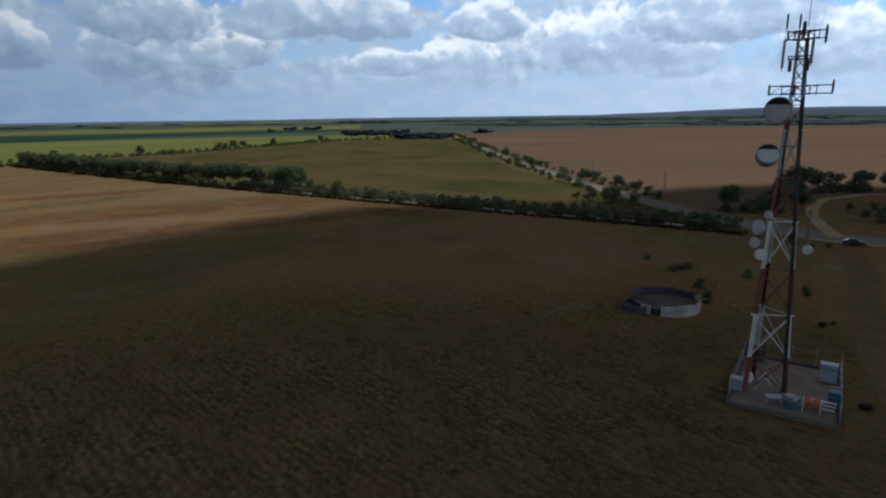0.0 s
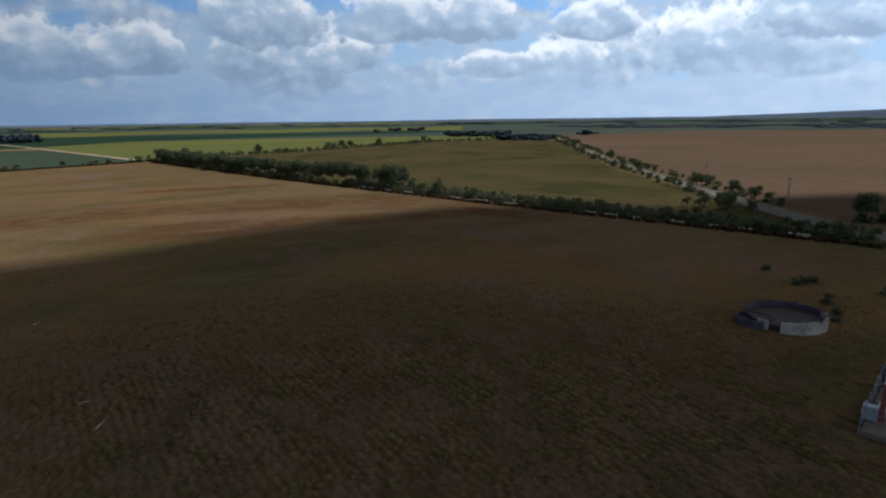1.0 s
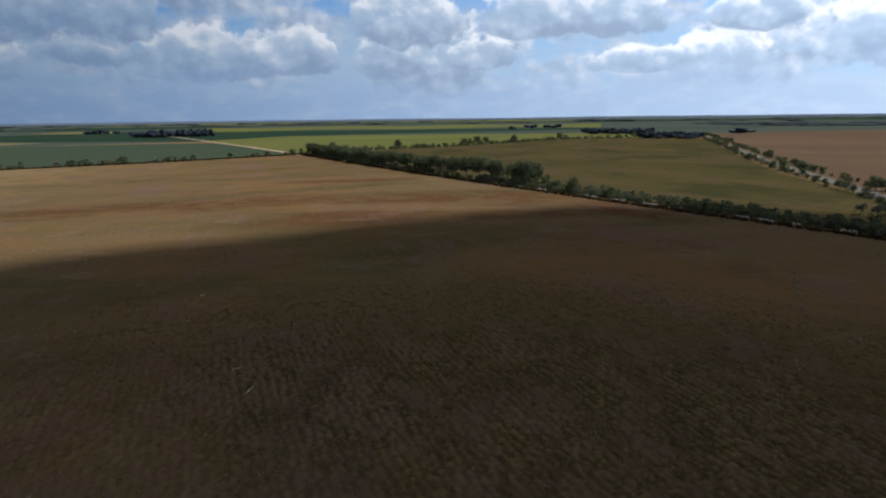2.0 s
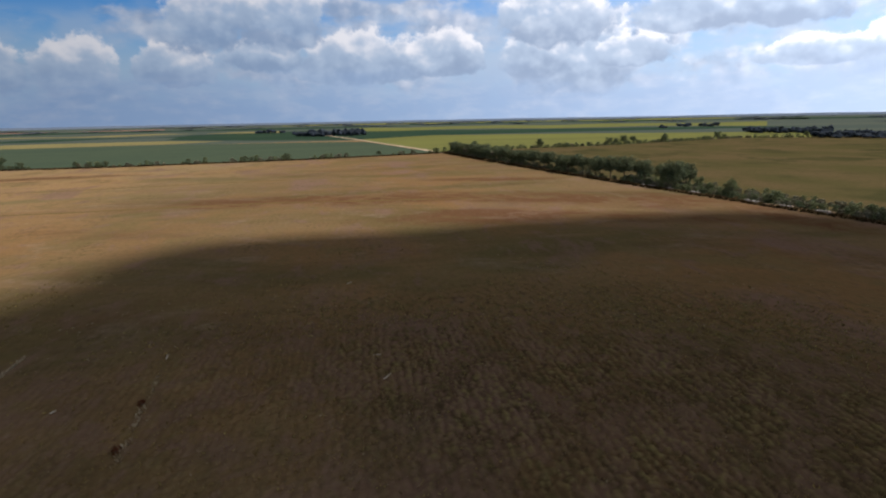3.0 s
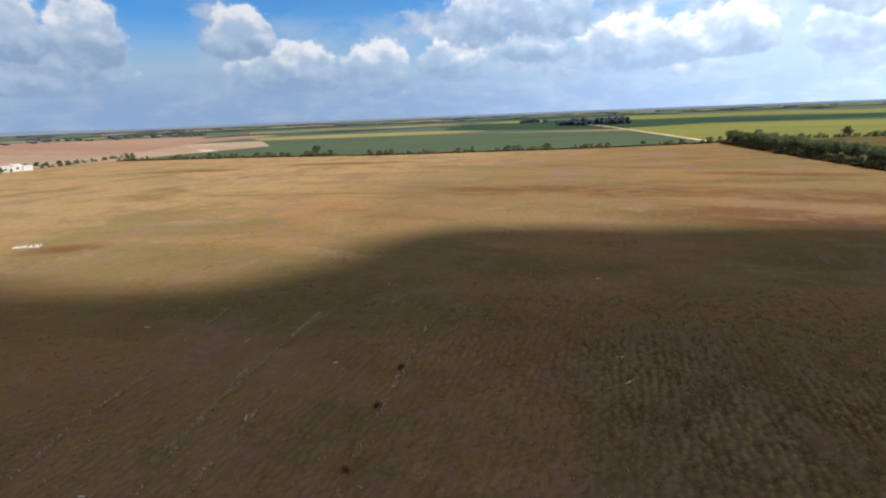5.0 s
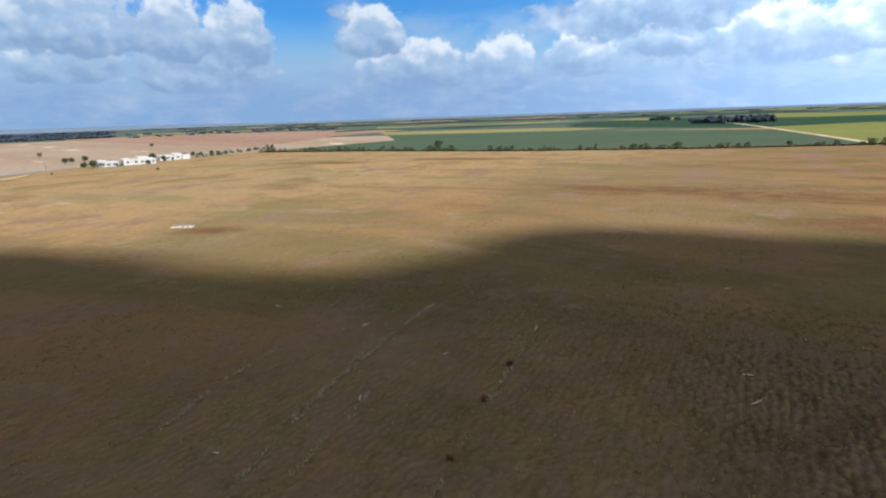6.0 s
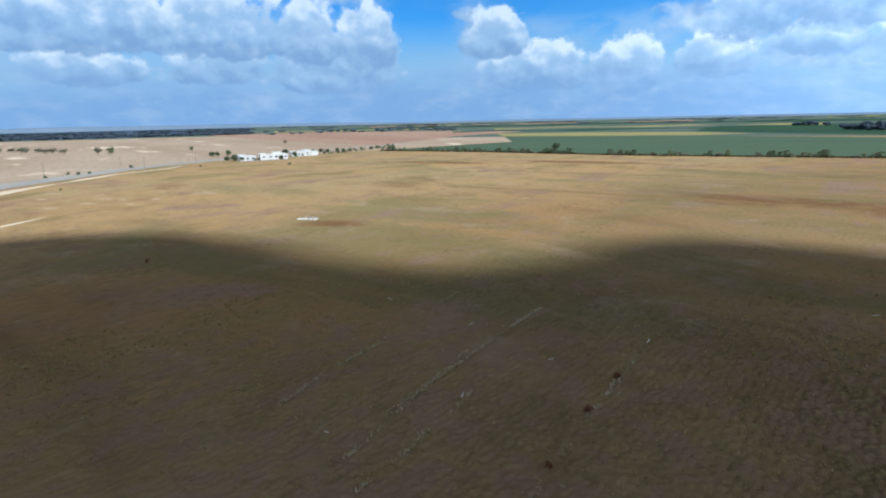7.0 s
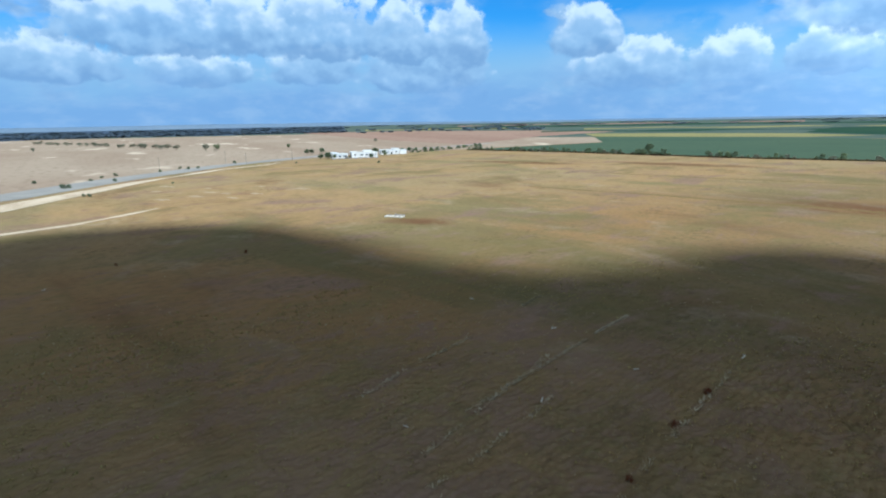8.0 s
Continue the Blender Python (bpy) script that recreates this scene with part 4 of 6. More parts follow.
def make_yard():
    bm = bmesh.new()
    box(bm, (CU_W, CU_D, 0.30), (0, 0, 0.15), YARD, bevel=0.04)
    tagged(new("pavement_slab", mesh_of("pavement_slab", bm, M["concrete"])), "stained concrete slab under the telecom mast", "slab", "", "structure")
    kerb = thing("kerb_wall", "low pale concrete kerb wall around the mast compound", "kerb", YARD)
    for at, size in (((0, -CU_D / 2 + 0.13, 0.43), (CU_W, 0.26, 0.26)), ((0, CU_D / 2 - 0.13, 0.43), (CU_W, 0.26, 0.26)), ((-CU_W / 2 + 0.13, 0, 0.43), (0.26, CU_D - 0.54, 0.26)), ((CU_W / 2 - 0.13, 0, 0.43), (0.26, CU_D - 0.54, 0.26))):
        bm = bmesh.new()
        box(bm, size, at, bevel=0.03)
        part("kerb_stone", bm, M["wall_blue" if abs(at[0]) > 1 or at[1] > 0 else "concrete"], kerb)
    fence = thing("wire_fence", "grey steel wire fence with posts on the kerb", "fence", YARD)
    posts = []
    for k in range(5):
        posts += [(-CU_W / 2 + 0.13 + k * (CU_W - 0.26) / 4, s * (CU_D / 2 - 0.13)) for s in (-1, 1)]
    for k in range(1, 6):
        posts += [(s * (CU_W / 2 - 0.13), -CU_D / 2 + 0.13 + k * (CU_D - 0.26) / 6) for s in (-1, 1)]
    for x, y in posts:
        bm = bmesh.new()
        rod(bm, (x, y, 0.54), (x, y, 2.5), 0.045, sides=6)
        p = part("post", bm, M["steel"], fence)
        bm = bmesh.new()
        bmesh.ops.create_icosphere(bm, subdivisions=1, radius=0.07, matrix=Matrix.Translation((x, y, 2.53)))
        part("post_cap", bm, M["lamp"], p)
    for s in (-1, 1):
        for z in (0.95, 1.35, 1.75, 2.15, 2.42):
            bm = bmesh.new()
            rod(bm, (-CU_W / 2 + 0.13, s * (CU_D / 2 - 0.13), z), (CU_W / 2 - 0.13, s * (CU_D / 2 - 0.13), z), 0.012, sides=4)
            part("wire", bm, M["steel"], fence)
            bm = bmesh.new()
            rod(bm, (s * (CU_W / 2 - 0.13), -CU_D / 2 + 0.13, z), (s * (CU_W / 2 - 0.13), CU_D / 2 - 0.13, z), 0.012, sides=4)
            part("wire", bm, M["steel"], fence)

    def cabinet(x, y, size, mat, label, turn):
        c = thing("equipment_cabinet", label, "cabinet", pose(x, y, 0.30, 0, 0, turn))
        w, d, h = size
        bm = bmesh.new()
        box(bm, (w, d, 0.15), (0, 0, 0.075))
        part("plinth", bm, M["concrete"], c)
        bm = bmesh.new()
        box(bm, (w * 0.94, d * 0.94, h), (0, 0, 0.15 + h / 2), bevel=0.03)
        part("body", bm, M[mat], c)
        bm = bmesh.new()
        box(bm, (w, d, 0.07), (0, 0, 0.15 + h + 0.035), bevel=0.015)
        part("roof", bm, M[mat], c)
        for s in (-1, 1):
            bm = bmesh.new()
            box(bm, (w * 0.44, 0.03, h * 0.86), (s * w * 0.23, -d * 0.47 - 0.01, 0.15 + h * 0.5), bevel=0.01)
            door = part("door", bm, M[mat], c)
            bm = bmesh.new()
            box(bm, (0.03, 0.04, 0.16), (s * w * 0.05, -d * 0.47 - 0.04, 0.15 + h * 0.5))
            part("handle", bm, M["steel_dark"], door)
            bm = bmesh.new()
            for i in range(6):
                box(bm, (w * 0.3, 0.02, 0.025), (s * w * 0.23, -d * 0.47 - 0.035, 0.15 + h * (0.72 + i * 0.025)))
            part("louvre", bm, M["steel"], door)

    cabinet(42.6, 59.6, (1.7, 1.1, 2.0), "paleblue", "pale blue-grey steel equipment cabinet on the slab", CU)
    cabinet(31.6, 58.0, (1.3, 0.9, 1.3), "paleblue", "small grey-blue steel cabinet beside a mast leg", CU)
    cabinet(39.3, 53.6, (1.1, 1.0, 1.7), "teal", "dark blue-green steel cabinet in the slab corner", CU)
    cabinet(40.2, 54.9, (0.8, 0.8, 1.5), "maroon", "dull maroon steel cabinet in the slab corner", CU)
    cabinet(37.8, 66.0, (2.4, 1.2, 1.9), "wall_blue", "dark blue-grey equipment shelter at the fence", CU)

    # generator: orange drum tank between white frames
    g = thing("generator", "orange fuel drum on white steel frames", "generator", pose(36.9, 53.3, 0.30, 0, 0, CU))
    bm = bmesh.new()
    lathe(bm, [(0, -0.62), (0.30, -0.60), (0.52, -0.5), (0.55, -0.2), (0.55, 0.2), (0.52, 0.5), (0.30, 0.60), (0, 0.62)], 20, pose(0, 0, 0.85, 0, 90))
    tank = part("drum", bm, M["orange"], g)
    bm = bmesh.new()
    lathe(bm, [(0.57, -0.04), (0.60, 0), (0.57, 0.04)], 20, pose(0, 0, 0.85, 0, 90))
    part("strap", bm, M["steel"], tank)
    for x in (-0.75, 0.75):
        bm = bmesh.new()
        for y in (-0.5, 0.5):
            box(bm, (0.1, 0.1, 1.2), (x, y, 0.6))
        for z in (0.2, 0.75, 1.15):
            box(bm, (0.1, 1.1, 0.1), (x, 0, z))
        part("frame", bm, M["white"], g)
    for z, dx in ((1.15, 1.3), (0.75, 1.3), (0.35, 1.2)):
        bm = bmesh.new()
        rod(bm, (0.75, 0.3, z), (0.75 + dx, 0.3, z), 0.09, sides=10)
        part("pipe", bm, M["white"], g)
    w = thing("water_drum", "blue-green plastic water drum on the slab", "drum", pose(35.1, 53.9, 0.30))
    bm = bmesh.new()
    lathe(bm, [(0, 0), (0.55, 0), (0.58, 0.06), (0.58, 0.4), (0.60, 0.44), (0.58, 0.48), (0.58, 0.85), (0.5, 0.95), (0.2, 1.0), (0, 1.0)], 20)
    part("body", bm, M["teal"], w)
    bm = bmesh.new()
    lathe(bm, [(0.16, 1.0), (0.16, 1.07), (0, 1.07)], 12)
    part("lid", bm, M["steel_dark"], w)
    for x, y, l, tz in ((34.0, 55.0, 1.6, 20), (35.9, 54.9, 1.4, -30)):
        b = thing("pallet_crate", "pale grey crate of mast parts on the slab", "crate", pose(x, y, 0.30, 0, 0, CU + tz))
        for i in range(5):
            bm = bmesh.new()
            box(bm, (l, 0.14, 0.04), (0, -0.4 + i * 0.2, 0.78), bevel=0.008)
            part("slat", bm, M["paleblue"], b)
        for sx in (-1, 1):
            bm = bmesh.new()
            box(bm, (0.08, 1.0, 0.74), (sx * l * 0.45, 0, 0.38), bevel=0.01)
            part("end_panel", bm, M["paleblue"], b)
    # spare dish and A-frame leaning between the legs
    s = thing("spare_dish", "white dish lying on the slab between the mast legs", "dish", pose(33.9, 59.9, 0.30, 0, 0, 10))
    bm = bmesh.new()
    lathe(bm, [(0, -0.25), (0.3, -0.2), (0.62, 0.0), (0.64, 0.02), (0.60, 0.03), (0.3, -0.12), (0, -0.18)], 20, pose(0, 0, 0.62, 70))
    part("reflector", bm, M["white"], s)
    bm = bmesh.new()
    rod(bm, (0, 0.2, 0.0), (0, 0.2, 0.6), 0.05)
    part("foot", bm, M["steel"], s)
    a = thing("a_frame_stand", "white steel A-frame stand between the mast legs", "stand", pose(35.4, 59.4, 0.30, 0, 0, -20))
    for p, q in (((-0.7, 0, 0), (0, 0, 1.3)), ((0.7, 0, 0), (0, 0, 1.3)), ((-0.45, 0, 0.5), (0.45, 0, 0.5)), ((0, 0.7, 0), (0, 0, 1.3))):
        bm = bmesh.new()
        plate(bm, p, q, 0.12, 0.06, (0, -1, 0.01) if p[1] == 0 else (1, 0, 0))
        part("bar", bm, M["white"], a)


make_yard()


# ------------------------------------------------------------------ the old round tank
def make_tank():
    t = thing("water_tank", "old roofless round concrete water tank, stained and broken", "water tank", pose(34.7, 87.0, 0))
    R, H, N = 5.2, 1.75, 40
    gap = radians(236)                            # opening in the wall
    for k in range(N):
        a0, a1 = k * 2 * math.pi / N, (k + 1) * 2 * math.pi / N
        mid = (a0 + a1) / 2
        if abs((mid - gap + math.pi) % (2 * math.pi) - math.pi) < 0.16:
            continue
        near_gap = math.cos(mid - radians(205))
        h = H * (1.0 - 0.30 * max(0.0, near_gap) ** 2) + 0.30 * noise.noise((k * 0.9, 4, 0))
        bm = bmesh.new()
        vs = []
        for z in (0, h):
            for r in (R, R - 0.26):
                for a in (a0, a1):
                    vs.append(bm.verts.new((r * math.cos(a), r * math.sin(a), z)))
        for q in ((0, 1, 5, 4), (3, 2, 6, 7), (4, 5, 7, 6), (0, 4, 6, 2), (1, 3, 7, 5), (0, 2, 3, 1)):
            bm.faces.new([vs[i] for i in q])
        bmesh.ops.recalc_face_normals(bm, faces=bm.faces)
        # light on the right front is put into the wall colour; other segments stay dark
        lit_side = math.cos(mid - radians(285)) > 0.15
        part("wall_segment", bm, M["wall_white" if lit_side else "wall_blue"], t)
    bm = bmesh.new()
    lathe(bm, [(0, 0.9), (R - 0.36, 0.9), (R - 0.36, 0.0), (0, 0.0)], 40)
    part("water_surface", bm, M["water"], t, "dark standing water")
    for k in range(N):
        a0 = k * 2 * math.pi / N
        if abs((a0 - gap + math.pi) % (2 * math.pi) - math.pi) < 0.3 or math.cos(a0 - radians(205)) > 0.4 or noise.noise((k * 1.7, 8, 0)) > 0.0:
            continue
        bm = bmesh.new()
        box(bm, (0.34, 0.8, 0.10), (0, 0, 0), pose(0, 0, 0, 0, 0, 0), bevel=0.02)
        for v in bm.verts:
            v.co = Matrix.Rotation(a0 + math.pi / N, 4, "Z") @ (v.co + Vector((R - 0.14, 0, H - 0.05)))
        part("coping_stone", bm, M["wall_blue"], t)
    # low annex basin against the broken side
    b = thing("basin", "low blue-grey curved basin against the tank", "basin", pose(30.2, 86.2, 0))
    bm = bmesh.new()
    lathe(bm, [(0, 0.5), (2.2, 0.5), (2.2, 1.0), (2.5, 1.0), (2.55, 0.0), (0, 0.0)], 28)
    part("rim", bm, M["wall_blue"], b)


make_tank()


# ------------------------------------------------------------------ the car on the road
def make_car(at):
    c = thing("car", "dark blue saloon car parked on the country road", "car", at)
    bm = bmesh.new()
    prof = [(-2.2, 0.45), (-2.25, 0.75), (-2.1, 0.92), (-1.5, 0.98), (1.0, 0.95), (1.9, 0.85), (2.2, 0.72), (2.25, 0.45), (1.8, 0.28), (-1.8, 0.28)]
    sides = [[bm.verts.new((x, s * (0.86 if 0.4 < z < 0.9 else 0.80), z)) for x, z in prof] for s in (-1, 1)]
    bm.faces.new(sides[0])
    bm.faces.new(sides[1][::-1])
    for k in range(len(prof)):
        j = (k + 1) % len(prof)
        bm.faces.new((sides[0][k], sides[1][k], sides[1][j], sides[0][j]))
    bmesh.ops.recalc_face_normals(bm, faces=bm.faces)
    part("body", bm, M["car_paint"], c)
    bm = bmesh.new()
    prof = [(-1.75, 0.97), (-1.0, 1.40), (0.1, 1.43), (0.95, 0.95)]
    sides = [[bm.verts.new((x, s * (0.76 if z < 1.2 else 0.58), z)) for x, z in prof] for s in (-1, 1)]
    bm.faces.new(sides[0])
    bm.faces.new(sides[1][::-1])
    for k in range(4):
        bm.faces.new((sides[0][k], sides[1][k], sides[1][(k + 1) % 4], sides[0][(k + 1) % 4]))
    bmesh.ops.recalc_face_normals(bm, faces=bm.faces)
    part("cabin_glass", bm, M["glass"], c, "dark window glass")
    bm = bmesh.new()
    box(bm, (1.15, 1.16, 0.05), (-0.45, 0, 1.435), bevel=0.02)
    part("roof", bm, M["car_paint"], c)
    for x in (-1.4, 1.4):
        for s in (-1, 1):
            bm = bmesh.new()
            lathe(bm, [(0.2, -0.1), (0.30, -0.1), (0.32, -0.06), (0.32, 0.06), (0.30, 0.1), (0.2, 0.1)], 18, pose(x, s * 0.78, 0.32, 90))
            w = part("wheel", bm, M["rubber"], c)
            bm = bmesh.new()
            lathe(bm, [(0, 0.07), (0.2, 0.08), (0.21, -0.08), (0, -0.07)], 12, pose(x, s * 0.78, 0.32, 90))
            part("rim", bm, M["steel"], w)
    for s in (-1, 1):
        for x, m, n_ in ((2.2, "lamp", "headlight"), (-2.22, "maroon", "tail_light")):
            bm = bmesh.new()
            box(bm, (0.08, 0.35, 0.14), (x, s * 0.58, 0.68), bevel=0.02)
            part(n_, bm, M[m], c)


make_car(pose(92.5, 127.5, 0.15, 0, 0, -28))


# ------------------------------------------------------------------ trees and shrubs
def leaf_mesh(name, material, clumps, count, size, seed, flat=0.75):
    """Many small leaf sprays scattered round the clumps (x, y, z, radius)."""
    rng = np.random.default_rng(seed)
    cl = np.array(clumps, float)
    which = rng.choice(len(cl), count, p=cl[:, 3] ** 2 / np.sum(cl[:, 3] ** 2))
    way = rng.normal(size=(count, 3))
    way /= np.linalg.norm(way, axis=1)[:, None]
    reach = cl[which, 3] * rng.uniform(0.45, 1.08, count)
    mid = cl[which, :3] + way * reach[:, None] * np.array((1, 1, flat))
    mid[:, 2] = np.maximum(mid[:, 2], size * 0.3)
    a = rng.normal(size=(count, 3))
    a /= np.linalg.norm(a, axis=1)[:, None]
    b = np.cross(a, way + 0.4 * rng.normal(size=(count, 3)))
    b /= np.linalg.norm(b, axis=1)[:, None]
    s = size * rng.uniform(0.6, 1.4, count)[:, None]
    v = np.empty((count, 4, 3))
    v[:, 0], v[:, 1], v[:, 2], v[:, 3] = mid - a * s, mid + b * s * 0.45, mid + a * s, mid - b * s * 0.45
    f = np.arange(count * 4).reshape(count, 4)
    me = bpy.data.meshes.new(name)
    me.from_pydata(v.reshape(-1, 3).tolist(), [], f.tolist())
    me.materials.append(material)
    return me


def make_tree(height, spread, leaf, seed, label, leaves=700, size=0.42, bare=0.0):
    """A tapered trunk with limbs under an uneven crown."""
    rnd = random.Random(seed)
    t = thing("tree", label, "tree", pose(0, 0, 0))
    fork = height * rnd.uniform(0.25, 0.35)
    bm = bmesh.new()
    rod(bm, (0, 0, -0.15), (0.1, 0, fork), height * 0.030, height * 0.022, 8)
    clumps = []
    for k in range(rnd.randint(6, 8)):
        a = k * 2.4 + rnd.uniform(-0.4, 0.4)
        r = spread * rnd.uniform(0.25, 0.72)
        z = height * rnd.uniform(0.42, 0.84)
        tip = Vector((r * math.cos(a), r * math.sin(a), z))
        knee = Vector((tip.x * 0.45, tip.y * 0.45, fork + (z - fork) * 0.45))
        rod(bm, (0.1, 0, fork * 0.95), knee, height * 0.014, height * 0.010, 6)
        rod(bm, knee, tip, height * 0.010, height * 0.004, 5)
        clumps.append((*tip, spread * rnd.uniform(0.36, 0.54)))
    for k in range(rnd.randint(7, 9)):
        a, r = rnd.uniform(0, 6.28), spread * rnd.uniform(0.2, 0.9)
        clumps.append((r * math.cos(a), r * math.sin(a), height * rnd.uniform(0.22, 0.72), spread * rnd.uniform(0.26, 0.42)))
    part("trunk", bm, M["bark"], t)
    crown = new("crown", leaf_mesh("crown", M[leaf], clumps, leaves, size, seed))
    crown.parent = t
    return t


def make_shrub(height, spread, leaf, seed, label, leaves=220, size=0.28):
    rnd = random.Random(seed)
    t = thing("shrub", label, "shrub", pose(0, 0, 0))
    bm = bmesh.new()
    clumps = []
    for k in range(5):
        a = k * 1.26 + rnd.uniform(-0.3, 0.3)
        r = spread * rnd.uniform(0.2, 0.6)
        tip = (r * math.cos(a), r * math.sin(a), height * rnd.uniform(0.45, 0.8))
        rod(bm, (0, 0, -0.08), tip, 0.05, 0.02, 5)
        clumps.append((*tip, spread * rnd.uniform(0.32, 0.5)))
    clumps.append((0, 0, height * 0.35, spread * 0.6))
    for k in range(5):
        a = rnd.uniform(0, 6.28)
        clumps.append((spread * 0.62 * math.cos(a), spread * 0.62 * math.sin(a), height * 0.18, spread * 0.36))
    part("stems", bm, M["bark"], t)
    f = new("foliage", leaf_mesh("foliage", M[leaf], clumps, leaves, size, seed))
    f.parent = t
    return t


TREES = [make_tree(9.5, 4.6, "leaf_dark", 11, "broad dark green hedgerow tree beside the pasture", 2200, 0.36),
         make_tree(8.0, 4.0, "leaf_dark", 12, "rounded dark green hedgerow tree beside the pasture", 1900, 0.34),
         make_tree(8.5, 3.6, "leaf", 13, "dusty green hedgerow tree with an open crown", 1500, 0.34),
         make_tree(6.0, 3.0, "leaf", 14, "small dusty green tree beside the road", 1200, 0.30),
         make_tree(7.0, 3.4, "leaf_dry", 15, "grey-green half-bare tree in the hedge", 900, 0.32)]
SHRUBS = [make_shrub(2.6, 1.8, "leaf", 21, "dusty green shrub in the hedgerow", 520, 0.22),
          make_shrub(2.0, 1.6, "leaf_dry", 22, "dry grey-green shrub in the hedgerow", 420, 0.22),
          make_shrub(3.2, 2.0, "leaf_dark", 23, "dark green bush in the hedgerow", 600, 0.23),
          make_shrub(1.3, 1.1, "leaf_dark", 24, "low dark green bush in dry grass", 340, 0.16)]
FIRST = {id(o): True for o in TREES + SHRUBS}


BULK = {}


def plant(proto, x, y, scale=1.0, turn=0.0, group="", z=0.0, tall=1.0):
    m = pose(x, y, z, 0, 0, turn)
    if proto in SHRUBS and group in THICKETS and math.hypot(x, y) > THICKETS[group]:
        BULK.setdefault((group, SHRUBS.index(proto)), []).append((x, y, scale, radians(turn)))
        return None
    if FIRST.pop(id(proto), False):
        ob = proto
        ob.matrix_world = m
    else:
        ob = copy_thing(proto, m)
    ob.scale = (scale, scale, scale * tall)
    if group:
        ob["group"] = group
    return ob


# past this distance the shrubs of a hedge grow into one thicket
THICKETS = {"shrubs of the long hedge": 190, "roadside bushes": 215, "shrubs of the far hedge": 0, "bushes between the fields": 0, "bushes by the highway": 480, "bushes beyond the road": 0}

HD = Vector((HEDGE_END[0] - CORNER[0], HEDGE_END[1] - CORNER[1]))
HL = HD.length
HD.normalize()
HN = Vector((-HD.y, HD.x))                     # away from the pasture


def hedge_at(s, off):
    """A place s metres along the hedge from its far corner, off metres behind it."""
    p = Vector(CORNER) + HD * s + HN * off
    bow = -6.0 * math.sin(math.pi * min(1, s / HL))
    return p.x + HN.x * bow, p.y + HN.y * bow


rnd = random.Random(5)
# dense wood at the far corner, then tall trees with gaps
s = 3.0
while s < 205:
    dense = s < 150
    k = rnd.random()
    proto = TREES[0] if k < 0.38 else TREES[1] if k < 0.66 else TREES[2] if k < 0.85 else TREES[4]
    x, y = hedge_at(s, rnd.uniform(3, 9))
    plant(proto, x, y, rnd.uniform(0.95, 1.25), rnd.uniform(0, 360), "trees of the long hedge")
    if dense:
        x, y = hedge_at(s + 2, rnd.uniform(10, 20))
        plant(rnd.choice(TREES[:3]), x, y, rnd.uniform(0.75, 1.0), rnd.uniform(0, 360), "trees of the long hedge")
    s += rnd.uniform(4.2, 6.5) if dense else rnd.choice([5.0, 6.0, 7.0, 10.0])
# broad single crowns at the end of the row
for s, off, k, sc in ((207, 7, 1, 1.3), (214, 6, 0, 1.15), (222, 9, 0, 1.2), (229, 6, 1, 1.25), (238, 6, 1, 1.4), (247, 7, 1, 1.45), (256, 8, 0, 1.2), (262, 6, 1, 1.35), (269, 9, 2, 1.1), (276, 7, 0, 1.2), (281, 6, 1, 1.45), (280, 12, 1, 1.3)):
    x, y = hedge_at(s, off)
    plant(TREES[k], x, y, sc * 0.9, s * 37, "trees of the long hedge", 0.0, 1.06)
# low growth the whole way
s = 0.0
while s < HL - 4:
    x, y = hedge_at(s, rnd.uniform(2.6, 5.0))
    plant(SHRUBS[rnd.choice([0, 0, 1, 1, 2])], x, y, rnd.uniform(0.7, 1.3) if s < 292 else rnd.uniform(0.65, 1.15), rnd.uniform(0, 360), "shrubs of the long hedge")
    if s > 240:
        for j in range(3):
            x, y = hedge_at(s + rnd.uniform(-2, 2), rnd.uniform(4, 18))
            plant(SHRUBS[rnd.choice([0, 0, 1, 1, 1])], x, y, rnd.uniform(0.6, 1.15), rnd.uniform(0, 360), "shrubs of the long hedge")
    s += rnd.uniform(1.5, 2.5)
for i in range(7):
    x, y = hedge_at(rnd.uniform(275, HL - 16), rnd.uniform(5, 16))
    plant(rnd.choice(TREES[2:]), x, y, rnd.uniform(0.45, 0.75), rnd.uniform(0, 360), "trees of the long hedge")
# trees where the hedge meets the road
for x, y, k, sc in ((58, 196, 3, 0.95), (52, 201, 3, 0.8), (61, 206, 3, 0.85), (46, 200, 4, 0.55), (63, 190, 3, 0.7), (55, 194, 3, 0.8), (60, 200, 3, 0.9), (49, 196, 4, 0.6)):
    plant(TREES[k], x, y, sc, x * 7, "trees at the road corner")


def road_at(y):
    for (xa, ya), (xb, yb) in zip(ROAD, ROAD[1:]):
        if yb <= y <= ya:
            return xa + (xb - xa) * (y - ya) / (yb - ya)
    return ROAD[0][0]


y = 205.0
while y < 930:
    for side in (-1, 1):
        x = road_at(y) + side * rnd.uniform(5.5, 8.5)
        k = rnd.random()
        if k < 0.72:
            plant(rnd.choice(SHRUBS[:3]), x, y + rnd.uniform(-3, 3), rnd.uniform(0.7, 1.35), rnd.uniform(0, 360), "roadside bushes", 0.0)
        if k > 0.60:
            plant(rnd.choice(TREES[2:4]), x - side * 0.5, y + rnd.uniform(-3, 3), rnd.uniform(0.42, 0.72), rnd.uniform(0, 360), "roadside trees", 0.0)
    y += 5.0 + y * 0.008
for x, y, sc in ((66, 262, 0.6), (71, 236, 0.68), (73, 222, 0.55), (50, 330, 0.75)):
    plant(TREES[1], x, y, sc, y, "roadside trees")
